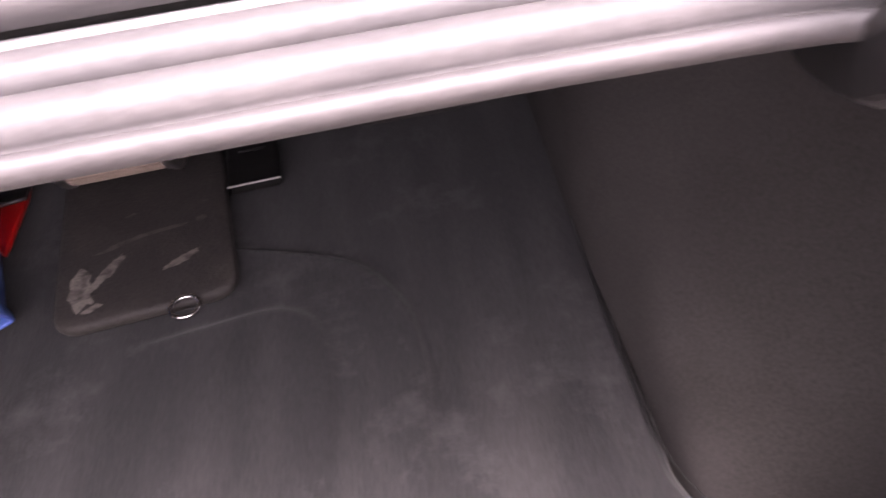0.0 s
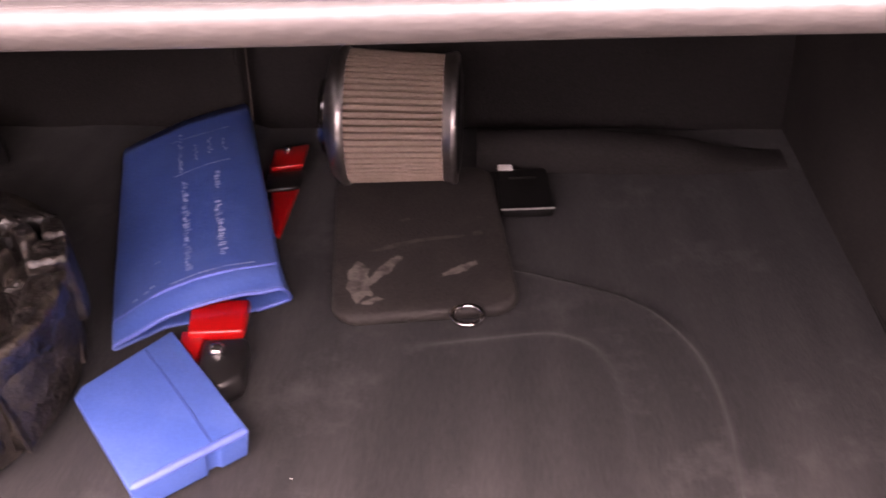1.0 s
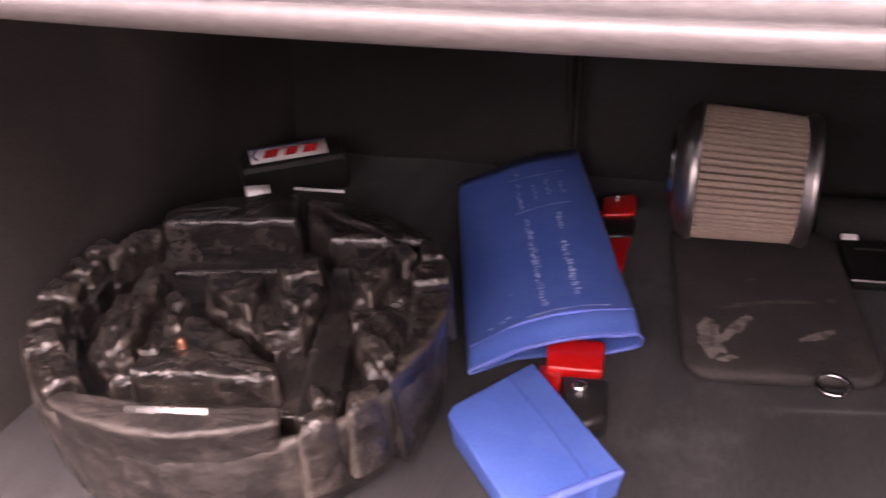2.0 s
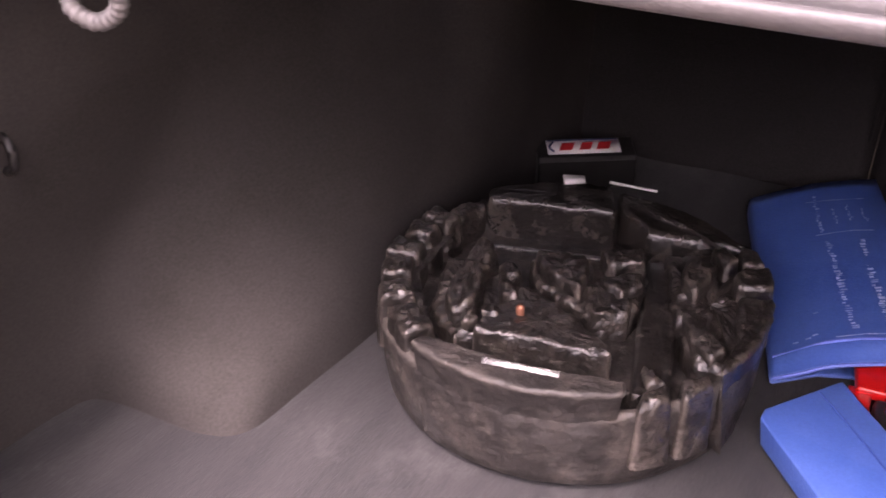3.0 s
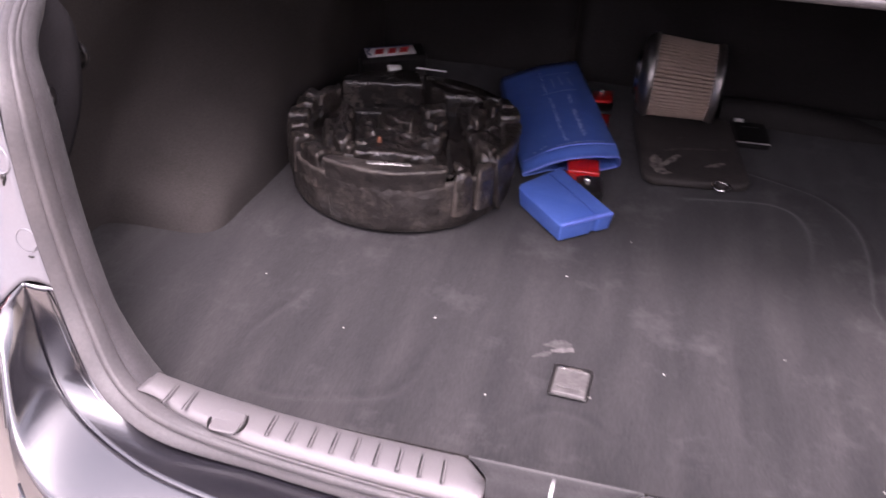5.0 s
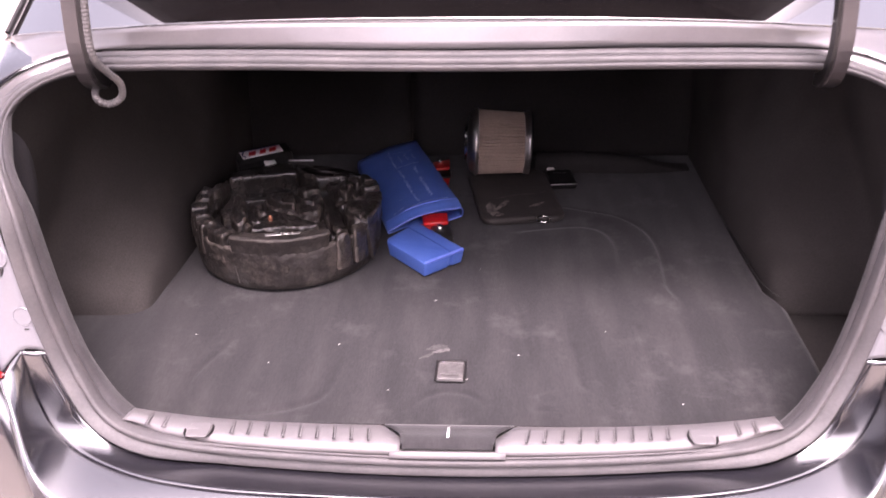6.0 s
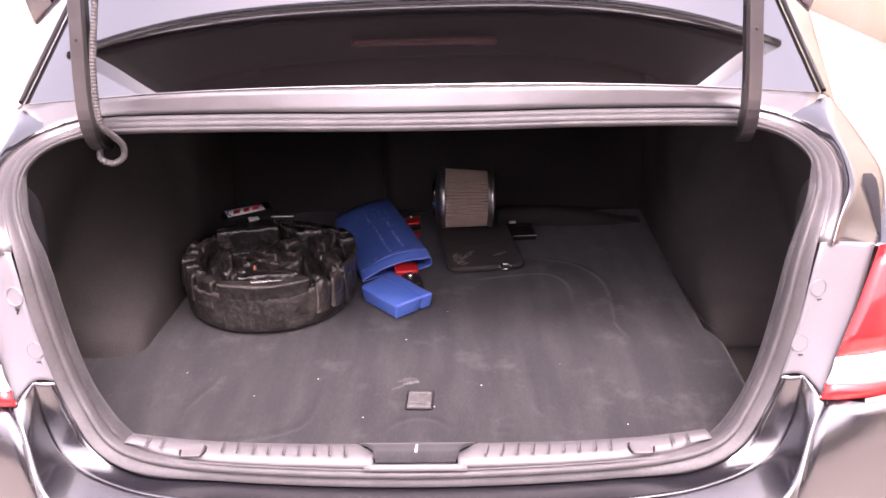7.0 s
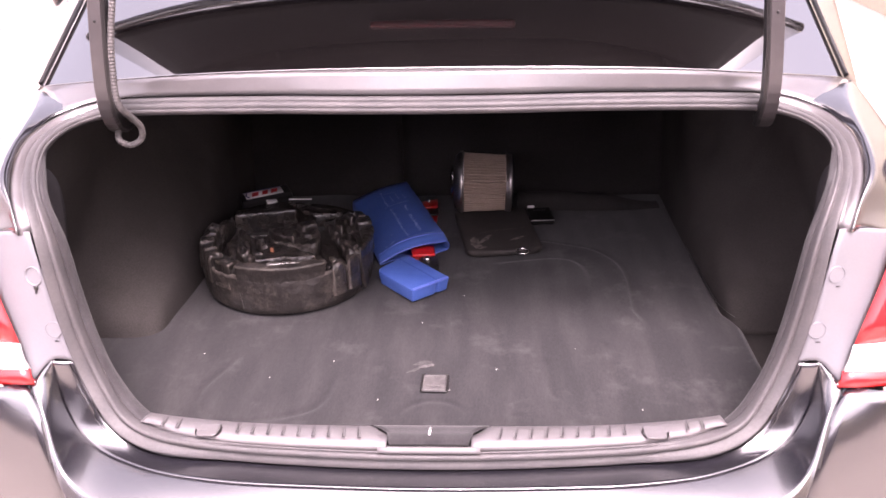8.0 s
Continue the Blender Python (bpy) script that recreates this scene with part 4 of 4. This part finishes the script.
def mould(outline, top, base=.030, mat=None, lump=.0016, draft=.0025, edge=.0030, slope=(0, 0), name="moulded_block", fine=.003):
    """One raised piece of the moulding: drafted sides, a rolled edge and an uneven top over the given plan outline."""
    pts = []
    for (x0, y0), (x1, y1) in zip(outline, outline[1:] + outline[:1]):
        n = max(1, round(math.hypot(x1 - x0, y1 - y0) / fine))
        pts += [Vector((x0 + (x1 - x0) * k / n, y0 + (y1 - y0) * k / n, 0)) for k in range(n)]
    if sum(p.x * q.y - q.x * p.y for p, q in zip(pts, pts[1:] + pts[:1])) < 0:
        pts.reverse()
    for _ in range(2):                         # soften the plan's corners
        pts = [p * .5 + (pts[i - 1] + pts[(i + 1) % len(pts)]) * .25 for i, p in enumerate(pts)]
    mid = sum(pts, Vector()) / len(pts)
    outward = []
    for i, p in enumerate(pts):
        t = (pts[(i + 1) % len(pts)] - pts[i - 1]).normalized()
        outward.append(Vector((t.y, -t.x, 0)))
    def height(q, z):
        w = Vector((q.x, q.y, 0))
        g = lump * (noise.noise(w * 60 + Vector((1, 4, 2))) + .7 * noise.noise(w * 150 + Vector((7, 1, 5))) + .5 * noise.noise(w * 320 + Vector((2, 9, 4)))) if lump else 0
        return z + g + slope[0] * (q.x - mid.x) + slope[1] * (q.y - mid.y)
    rows = []
    for off, z, wob in ((draft, base, 0), (draft * .55, base + (top - base) * .45, .6), (draft * .2, top - edge * 2.2, 1), (0, top - edge, 1), (-edge * .35, top - edge * .35, .8), (-edge, top, .6)):
        row = []
        for p, o in zip(pts, outward):
            w = Vector((p.x, p.y, z))
            q = p + o * (off + wob * lump * .9 * noise.noise(w * 75))
            row.append((q.x, q.y, height(q, z) if z > base else z))
        rows.append(row)
    ring = [Vector((x, y, 0)) for x, y, _ in rows[-1]]
    for f in (.86, .72, .58, .44, .30, .15, .01):
        rows.append([(mid.x + (q.x - mid.x) * f, mid.y + (q.y - mid.y) * f, height(mid + (q - mid) * f, top)) for q in ring])
    return part(name, grid(rows, close_v=True), mat or TRAYMAT, tool_tray)


# the front wall's top, the two scalloped lobes beside it, then the rim on round
mould(rim_arc(221, 281) + [(.037, -.164), (.002, -.157), (-.040, -.147), (-.094, -.126), (-.128, -.111)], .109, .012, TRAYWALL, lump=.0010, draft=-.0105, edge=.0035, name="front_wall")
chamfer = part("rim_chamfer", box((.064, .0085, .003)), TRAYGLOSS, tool_tray, "polished sloping edge of the rim")
chamfer.matrix_basis = pose(-.046, -.1545, .1088, 46, 0, -14)
bevelled(chamfer, .0007, 2)
mould(rim_arc(284.5, 293.5) + [(.074, -.150), (.052, -.156)], .097, .030, lump=.0024, edge=.006, draft=.004, name="scalloped_lobe")
mould(rim_arc(297, 306.5) + [(.107, -.134), (.084, -.142)], .097, .030, lump=.0024, edge=.006, draft=.004, name="scalloped_lobe")
mould(rim_arc(309, 349) + [(.150, -.030), (.143, -.056), (.136, -.100), (.118, -.128)], .106, .012, lump=.0018, draft=-.0105, edge=.005)
mould([(.098, -.050), (.124, -.046), (.129, -.070), (.122, -.083), (.127, -.106), (.112, -.118), (.098, -.092)], .100, lump=.0026, edge=.004)
mould([(.110, .024), (.128, .040), (.138, .012), (.128, -.006), (.112, -.030), (.102, -.010)], .109, lump=.0028, edge=.004)
mould([(.136, .040), (.152, .046), (.160, .022), (.146, .012)], .111, lump=.0024, edge=.003)
mould(rim_arc(-8, 3) + [(.162, .006), (.150, -.002), (.150, -.026)], .112, .045, lump=.0018, edge=.003)
mould(rim_arc(5, 14) + [(.164, .044), (.164, .018)], .110, .045, lump=.0020, edge=.003)
mould(rim_arc(16, 71) + [(.058, .128), (.080, .080), (.122, .070), (.150, .066)], .104, .040, TRAYPLAIN, lump=.0012, draft=.001, edge=.006, slope=(-.02, -.03), name="back_shoulder")
mould(rim_arc(20, 62, .158) + [(.092, .112), (.124, .086)], .1075, .098, TRAYPLAIN, lump=.0008, edge=.003, name="oval_boss")
mould(rim_arc(73, 116) + [(-.082, .142), (-.014, .129), (.052, .115)], .109, .050, TRAYPLAIN, lump=.0016, draft=.0015, edge=.004, name="back_bar")
for k, (a0, a1, top) in enumerate(((137, 146, .109), (149, 158, .110), (161, 171, .108), (175, 185, .109), (188, 197, .107), (201, 216, .104))):
    inner = [(.148 * math.cos(radians(q)), .148 * math.sin(radians(q))) for q in (a1, (a0 + a1) / 2, a0)]
    mould(rim_arc(a0, a1, .181 - .003 * (k % 2)) + inner, top, .050, lump=.0034, edge=.005, draft=.003, name="rim_knuckle")
mould(rim_arc(132, 219, .170) + rim_arc(219, 132, .153), .092, lump=.0022, edge=.003, name="rim_ledge")
# the lumpy ground of the moulding between the rim and the channel, and round the middle pockets
mould([(.098, .062), (.146, .066), (.168, .030), (.168, -.050), (.150, -.092), (.124, -.128), (.100, -.112), (.092, -.050)], .092, lump=.0050, edge=.006, name="lumpy_shelf", fine=.002)
mould([(-.036, .044), (.076, .050), (.074, .000), (.058, -.034), (.028, -.054), (.000, -.034), (-.028, .002)], .090, lump=.0050, edge=.006, name="lumpy_shelf", fine=.002)
mould([(-.120, .060), (-.070, .070), (-.060, .020), (-.066, -.060), (-.104, -.076), (-.130, -.030)], .084, lump=.0050, edge=.006, name="lumpy_shelf", fine=.002)
mould(rim_arc(118, 135, .178) + [(-.112, .108), (-.086, .134)], .101, .03, lump=.0040, edge=.005, name="rim_knuckle")
# the inner ridges and pockets
mould([(-.088, .064), (-.072, .062), (-.074, .030), (-.082, .004), (-.080, -.020), (-.090, -.052), (-.106, -.058), (-.116, -.034), (-.104, .010)], .102, lump=.0052, edge=.004, name="inner_ridge")
mould([(-.100, -.040), (-.088, -.044), (-.082, -.066), (-.098, -.070)], .094, lump=.0041, edge=.003)
mould([(-.088, -.078), (.030, -.110), (.031, -.100), (.004, -.058), (-.032, -.014), (-.046, -.010), (-.056, -.034), (-.076, -.050)], .094, lump=.0025, edge=.0035, slope=(0, .03), name="wedge_block")
mould([(-.082, -.060), (-.066, -.062), (-.062, -.046), (-.076, -.042)], .097, lump=.0038, edge=.003)
mould([(-.064, -.030), (-.050, -.034), (-.044, .008), (-.054, .030), (-.066, .020)], .099, lump=.0048, edge=.004)
mould([(-.056, -.056), (-.040, -.058), (-.036, -.046), (-.048, -.040)], .094, .03, lump=.0035, edge=.003)
mould([(-.032, .038), (.016, .032), (.019, .012), (.008, -.026), (-.008, -.012), (-.024, .004)], .107, lump=.0035, name="pocket_block")
mould([(.030, .040), (.072, .044), (.071, .018), (.040, .014)], .108, lump=.0035)
mould([(.030, .010), (.070, .012), (.068, -.006), (.046, -.024), (.032, -.006)], .099, lump=.0038)
mould([(.012, -.034), (.036, -.030), (.058, -.020), (.050, -.046), (.020, -.052)], .094, lump=.0035)
mould([(.080, .064), (.112, .056), (.094, -.050), (.076, -.150), (.044, -.150), (.058, -.060)], .082, .03, TRAYPLAIN, lump=.0012, edge=.003, name="strap_channel")
mould([(.056, -.118), (.070, -.122), (.076, -.140), (.060, -.142)], .088, lump=.0048, edge=.004)
mould([(-.100, -.104), (.046, -.136), (.045, -.143), (-.101, -.111)], .078, .03, TRAYPLAIN, lump=.0008, edge=.0015, name="channel_rib")
mould([(-.112, -.085), (.044, -.120), (.043, -.124), (-.112, -.089)], .066, .03, TRAYPLAIN, lump=.0006, edge=.0012, name="channel_rib")
mould([(-.076, .118), (.046, .096), (.044, .090), (-.077, .112)], .066, .03, TRAYPLAIN, lump=.0006, edge=.0012, name="channel_rib")
for q, s, r in (((.012, .184, .110), (.024, .014, .003), (24, 8, 12)), ((.075, .172, .110), (.052, .003, .002), (0, 4, -14))):
    o = part("torn_label", box(s), WHITE, tool_tray, "scrap of torn pale label")
    o.matrix_world = tool_tray.matrix_world @ pose(*q, *r)
tip = part("bolt_tip", lathe([(.004, 0), (.004, .014), (.0025, .016), (.0001, .0165)], 12), material("copper_tip", (.5, .22, .14), .35, metal=.8), tool_tray)
tip.matrix_world = tool_tray.matrix_world @ pose(-.046, -.056, .088)

# ---- black box with a sticker, behind the tray ----
case_bm = bmesh.new()
case_rows = [[(x, y, z) for y, z in ((-.050, 0), (-.050, .040), (-.046, .046), (-.011, .0566), (-.007, .053), (-.007, 0))] for x in (-.066, -.064, .064, .066)]
case_rows[0] = [(x, y * .96, z * .96) for x, y, z in case_rows[0]]
case_rows[3] = [(x, y * .96, z * .96) for x, y, z in case_rows[3]]
grid(case_rows, close_v=True, bm=case_bm)
bmesh.ops.holes_fill(case_bm, edges=[e for e in case_bm.edges if e.is_boundary])
bmesh.ops.recalc_face_normals(case_bm, faces=case_bm.faces[:])
box_case = bevelled(part("black_box", case_bm, BLACKPL, smooth=False), .002)
box_case.matrix_world = pose(-.487, 1.502, .001, 0, 0, 33)
tagged(box_case, "low black plastic box with a white and red sticker", "box")
SLOPE = pose(-.003, -.028, .0523, 17, 0, 0)
sticker = part("sticker", box((.098, .028, .0008)), WHITE, box_case, "white sticker with red block marks")
sticker.matrix_parent_inverse = Matrix.Identity(4)
sticker.matrix_basis = SLOPE
for x, w in ((-.022, .017), (.004, .015), (.028, .017)):
    part("red_mark", prism([(x - w / 2 - .003, -.007), (x + w / 2 - .003, -.007), (x + w / 2 + .003, .007), (x - w / 2 + .003, .007)], .0004, .0012), CRIMSON, sticker, smooth=False)
part("blue_mark", tube([(-.040, .010, .0006), (-.046, 0, .0006), (-.040, -.010, .0006)], .0016, 12, 6), NAVY, sticker)
part("blue_edge", box((.096, .0022, .0008), (0, .0125, .0008)), NAVY, sticker)

# ---- blue pouch, its cap and the warning triangle ----
PB, PC, PD, PA = Vector((-.149, 1.156, .014)), Vector((.001, 1.206, .045)), Vector((-.115, 1.556, .052)), Vector((-.250, 1.478, .028))


def pouch_point(u, v, w):
    """Across u, along v from the mouth, up w: 0 on the floor side, 1 on top. The mouth is hemmed and gapes."""
    top = (PB * (1 - u) + PC * u) * (1 - v) + (PA * (1 - u) + PD * u) * v
    low = Vector((top.x, top.y + .022 * (1 - smooth_step(0, .12, v)) * smooth_step(0, .3, u), max(0.002, (top.z - 0.036) * (1 - min(1.0, v * 3)))))
    q = low.lerp(top, w)
    q.z += (0.013 * math.sin(math.pi * u) + 0.004 * noise.noise(Vector((u * 3, v * 5, 2))) + 0.0015 * noise.noise(Vector((u * 9, v * 14, 6)))) * w * (1 - .45 * v)
    q.z -= 0.008 * smooth_step(.07, 0, v) * w
    return q


section = [(.02, 0), (.25, 0), (.5, 0), (.75, 0), (.97, 0), (.995, .12), (1.0, .5), (.995, .88), (.97, 1), (.75, 1), (.5, 1), (.25, 1), (.03, 1), (.006, .85), (0, .5), (.006, .12)]
pouch_bm = grid([[pouch_point(u, v, w) for u, w in section] for v in [0, .012, .025, .04, .055, .07, .09] + [.12 + .88 * k / 17 for k in range(18)]], close_v=True)
pouch_bm.verts.ensure_lookup_table()
pouch_bm.faces.new([pouch_bm.verts[24 * len(section) + k] for k in range(len(section))])
pouch = part("blue_pouch", pouch_bm, BLUE)
solid(pouch, 0.0025, 0)
tagged(pouch, "flat blue vinyl pouch with pale print, mouth open", "pouch")
hem = [pouch_point(u, .0, 1.0) + Vector((0, 0, .001)) for u in (.01, .15, .3, .45, .6, .75, .88, .97)] + [pouch_point(1.0, .0, .75), pouch_point(1.0, .0, .4), pouch_point(.985, .0, .06), pouch_point(.9, .0, .0), pouch_point(.78, .0, .0)]
part("hem", tube(hem, .0020, 60, 8), BLUEEDGE, pouch, "paler folded hem")
hem2 = [pouch_point(u, .075, 1.0) + Vector((0, 0, .0006)) for u in (.015, .15, .3, .45, .6, .75, .9, .985)]
part("seam", tube(hem2, .0019, 40, 6), BLUEEDGE, pouch, "rubbed pale fold line")


def print_bar(u0, u1, v0, v1):
    """A bar of print lying on the pouch's top."""
    pts = [[pouch_point(u0 + (u1 - u0) * i / 3, v0 + (v1 - v0) * j / 6, 1.0) + Vector((0, 0, .0022)) for i in range(4)] for j in range(7)]
    part("print_bar", grid(pts), INK, pouch)


# faint, rubbed print: two long columns, three short ones between ruled lines, loose marks near the mouth
for u0, wide, v0, v1 in ((.455, .045, .115, .60), (.44, .03, .66, .90), (.665, .05, .15, .44), (.68, .04, .50, .60), (.555, .022, .70, .80), (.66, .022, .71, .82), (.765, .022, .70, .79)):
    v = v0
    while v < v1:
        w = random.uniform(.008, .022)
        du = random.uniform(-.008, .008)
        print_bar(u0 + du, u0 + du + wide * random.uniform(.35, 1.0), v, min(v + w * random.uniform(.35, .8), v1))
        v += w
for u0, u1, v0 in ((.36, .86, .088), (.40, .80, .645), (.38, .82, .862)):
    print_bar(u0, u1, v0, v0 + .004)
for u0, v0 in ((.20, .105), (.24, .112), (.27, .22), (.13, .10)):
    print_bar(u0, u0 + .03, v0, v0 + .007)

CAPQ = [Vector((-.147, 1.071, 0)), Vector((-.064, .974, 0)), Vector((.009, 1.036, 0)), Vector((-.088, 1.152, 0))]


def cap_point(u, v, z):
    q = (CAPQ[0] * (1 - u) + CAPQ[1] * u) * (1 - v) + (CAPQ[3] * (1 - u) + CAPQ[2] * u) * v
    return Vector((q.x, q.y, z))


cap_bm = bmesh.new()
lowv = [cap_bm.verts.new(cap_point(.5 + (u - .5) * .93, .5 + (v - .5) * .93, .001)) for u, v in ((0, .10), (.06, 0), (1, 0), (1, .62), (.97, .64), (.97, .72), (1, .74), (1, 1), (0, 1))]
upv = [cap_bm.verts.new(cap_point(u, v, .031)) for u, v in ((0, .10), (.06, 0), (1, 0), (1, .62), (.97, .64), (.97, .72), (1, .74), (1, 1), (0, 1))]
n9 = len(lowv)
for k in range(n9):
    cap_bm.faces.new((lowv[k], lowv[(k + 1) % n9], upv[(k + 1) % n9], upv[k]))
cap_bm.faces.new(upv)
cap_bm.faces.new(lowv[::-1])
bmesh.ops.recalc_face_normals(cap_bm, faces=cap_bm.faces[:])
pouch_cap = bevelled(part("blue_box", cap_bm, BLUE, smooth=True), .007, 4)
tagged(pouch_cap, "small closed blue vinyl box on the carpet", "box")
# the fold's shade, drawn as a line of darker blue
part("crease", tube([cap_point(.03, .70, .0312), cap_point(.5, .71, .0316), cap_point(.97, .70, .0312)], .0010, 16, 6), material("shaded_blue_crease", (.04, .085, .32), .6, grain=.1), pouch_cap)
# pale band: rubbed edge, widened to draw the glint along it
part("worn_glint_edge", tube([cap_point(.985, .03, .0296), cap_point(.985, .5, .0300), cap_point(.985, .97, .0296)], .0034, 16, 8), BLUEEDGE, pouch_cap, "pale worn edge with its glint painted in")

triangle = empty("warning_triangle", Matrix.Translation((-.04, 1.30, 0)))
tagged(triangle, "folded red warning triangle half inside the blue pouch", "warning triangle")


def loose(ob, parent):
    """Keeps a mesh given in world places where it is, under its thing."""
    ob.parent = parent
    ob.matrix_parent_inverse = parent.matrix_world.inverted()
    return ob


loose(bevelled(part("red_arm", prism([(-.048, 1.345), (-.034, 1.330), (-.033, 1.430), (-.042, 1.500), (-.078, 1.480), (-.062, 1.420)], .003, .011), RED), .003), triangle)
loose(bevelled(part("red_arm", prism([(-.083, 1.195), (-.030, 1.200), (-.026, 1.155), (-.075, 1.150)], .018, .030), RED), .003), triangle)
loose(bevelled(part("red_arm", prism([(-.083, 1.160), (-.062, 1.158), (-.058, 1.108), (-.040, 1.100), (-.052, 1.096), (-.074, 1.106)], .012, .024), RED), .002), triangle)
loose(bevelled(part("red_head", prism([(-.070, 1.456), (-.034, 1.466), (-.036, 1.516), (-.075, 1.500)], .013, .020), RED), .003), triangle)
loose(bevelled(part("foot", prism([(-.060, 1.145), (-.020, 1.150), (-.014, 1.100), (-.030, 1.085), (-.052, 1.100)], .003, .028), BLACKPL), .005), triangle)
loose(bevelled(part("link", prism([(-.066, 1.412), (-.030, 1.420), (-.031, 1.458), (-.072, 1.450)], .0115, .017), BLACKPL), .003), triangle)
head_pin = part("pin", lathe([(.004, 0), (.004, .004), (.0025, .006), (.0001, .0065)], 16), CHROME, None, "bright pin")
head_pin.location = (-.058, 1.498, .019)
loose(head_pin, triangle)
o = part("rivet", lathe([(.0075, 0), (.0075, .004), (.005, .007), (.0001, .008)], 20), CHROME, None, "bright rivet")
o.location = (-.042, 1.128, .028)
loose(o, triangle)

# ---- pad with a ring, cone filter, small latch block ----
pad = part("rubber_pad", rounded_slab(.176, .262, .014, .026, 8, dish=.001, edge=.005), PADMAT)
pad.matrix_world = pose(.112, 1.334, .001, 0, 0, 8)
tagged(pad, "scuffed black rubber pad with a metal ring, lying on the carpet", "pad")
ringo = part("metal_ring", tube([(.0140 * math.cos(a), .0140 * math.sin(a), .006) for a in [2 * math.pi * k / 10 for k in range(10)]], .0024, 40, 8, closed=True), CHROME, pad)
ringo.location = (.037, -.1405, .008)
for k, pts in enumerate(([(-.068, -.108), (-.072, -.070), (-.064, -.048), (-.054, -.054), (-.052, -.080), (-.050, -.104)], [(-.052, -.078), (-.036, -.052), (-.020, -.038), (-.020, -.048), (-.036, -.072)],
            [(-.062, -.090), (-.050, -.074), (-.040, -.066), (-.046, -.084)], [(-.060, -.114), (-.046, -.106), (-.040, -.110), (-.052, -.117)],
            [(.016, -.080), (.032, -.068), (.052, -.060), (.050, -.068), (.032, -.080)], [(-.040, -.026), (.000, -.015), (.034, -.014), (.036, -.018), (.000, -.021), (-.038, -.032)],
            [(.054, -.010), (.064, -.008), (.064, -.015), (.056, -.017)], [(-.020, .020), (-.010, .024), (-.008, .021), (-.018, .017)], [(.060, .016), (.068, .018), (.068, .014)])):
    blot("scuff", pts, .0148 + .0003 * k, SCUFF if min(p[1] for p in pts) < -.05 else DIMSCUFF, pad)

FR, FL = .0732, .112
filt = empty("air_filter", pose(.083, 1.450, .0878, 0, 1.5, 1))
tagged(filt, "dusty beige pleated air filter with bright metal end rings", "air filter")
NP = 60
prow = []
for j in range(9):
    x = -FL / 2 + FL * j / 8
    rad = FR * (1.0 - .075 * j / 8)
    prow.append([(x, (rad - dip) * math.cos(2 * math.pi * (k + f) / NP), (rad - dip) * math.sin(2 * math.pi * (k + f) / NP)) for k in range(NP) for f, dip in ((0, .0006), (.3, 0), (.6, .0006), (.8, .0075))])
part("pleats", grid(prow, close_v=True), PLEAT, filt, "dusty beige pleated gauze", smooth=False)
part("end_ring", lathe([(.052, FL / 2 - .007), (.0672, FL / 2 - .006), (.0692, FL / 2 - .004), (.0698, FL / 2 + .002), (.0710, FL / 2 + .003), (.0710, FL / 2 + .007), (.0690, FL / 2 + .009), (.050, FL / 2 + .009)], 64, "x"), STEEL, filt, "bright steel end ring")
part("end_cap", lathe([(.062, FL / 2 + .006), (.060, FL / 2 + .010), (.052, FL / 2 + .012), (.0001, FL / 2 + .012)], 64, "x"), BLACKPL, filt)
part("collar", lathe([(.0725, -FL / 2 + .005), (.0752, -FL / 2 + .002), (.0750, -FL / 2 - .003), (.066, -FL / 2 - .013), (.046, -FL / 2 - .019), (.038, -FL / 2 - .020)], 64, "x"), STEEL, filt)
part("neck", lathe([(.040, -FL / 2 - .014), (.040, -FL / 2 - .026), (.036, -FL / 2 - .026), (.036, -FL / 2 - .005)], 48, "x"), CHROME, filt, "dull metal clamp neck")

block = part("latch_block", rounded_slab(.058, .086, .013, .005, 4, edge=.003), DARKBLOCK)
block.matrix_world = pose(.220, 1.427, .001, 0, 0, 5)
tagged(block, "small black plastic block with bright metal edges, on the carpet", "latch block")
part("metal_edge", rounded_slab(.058, .0020, .0016, .0008, 3, edge=.0005), STEEL, block).location = (0, -.0436, .0118)
part("metal_clip", rounded_slab(.017, .008, .003, .002, 3, edge=.001), BRIGHTCLIP, block).matrix_basis = pose(-.018, .043, .0130, 40, 0, 0)
part("clip_slot", box((.030, .004, .004), (.0, .020, .0115)), BLACKPL, block)
blot("carpet_tear", [(.372, .520), (.41, .532), (.435, .533), (.43, .524), (.40, .520)], .012, BLACKPL, cargo_floor, "dark gap at the carpet's edge")
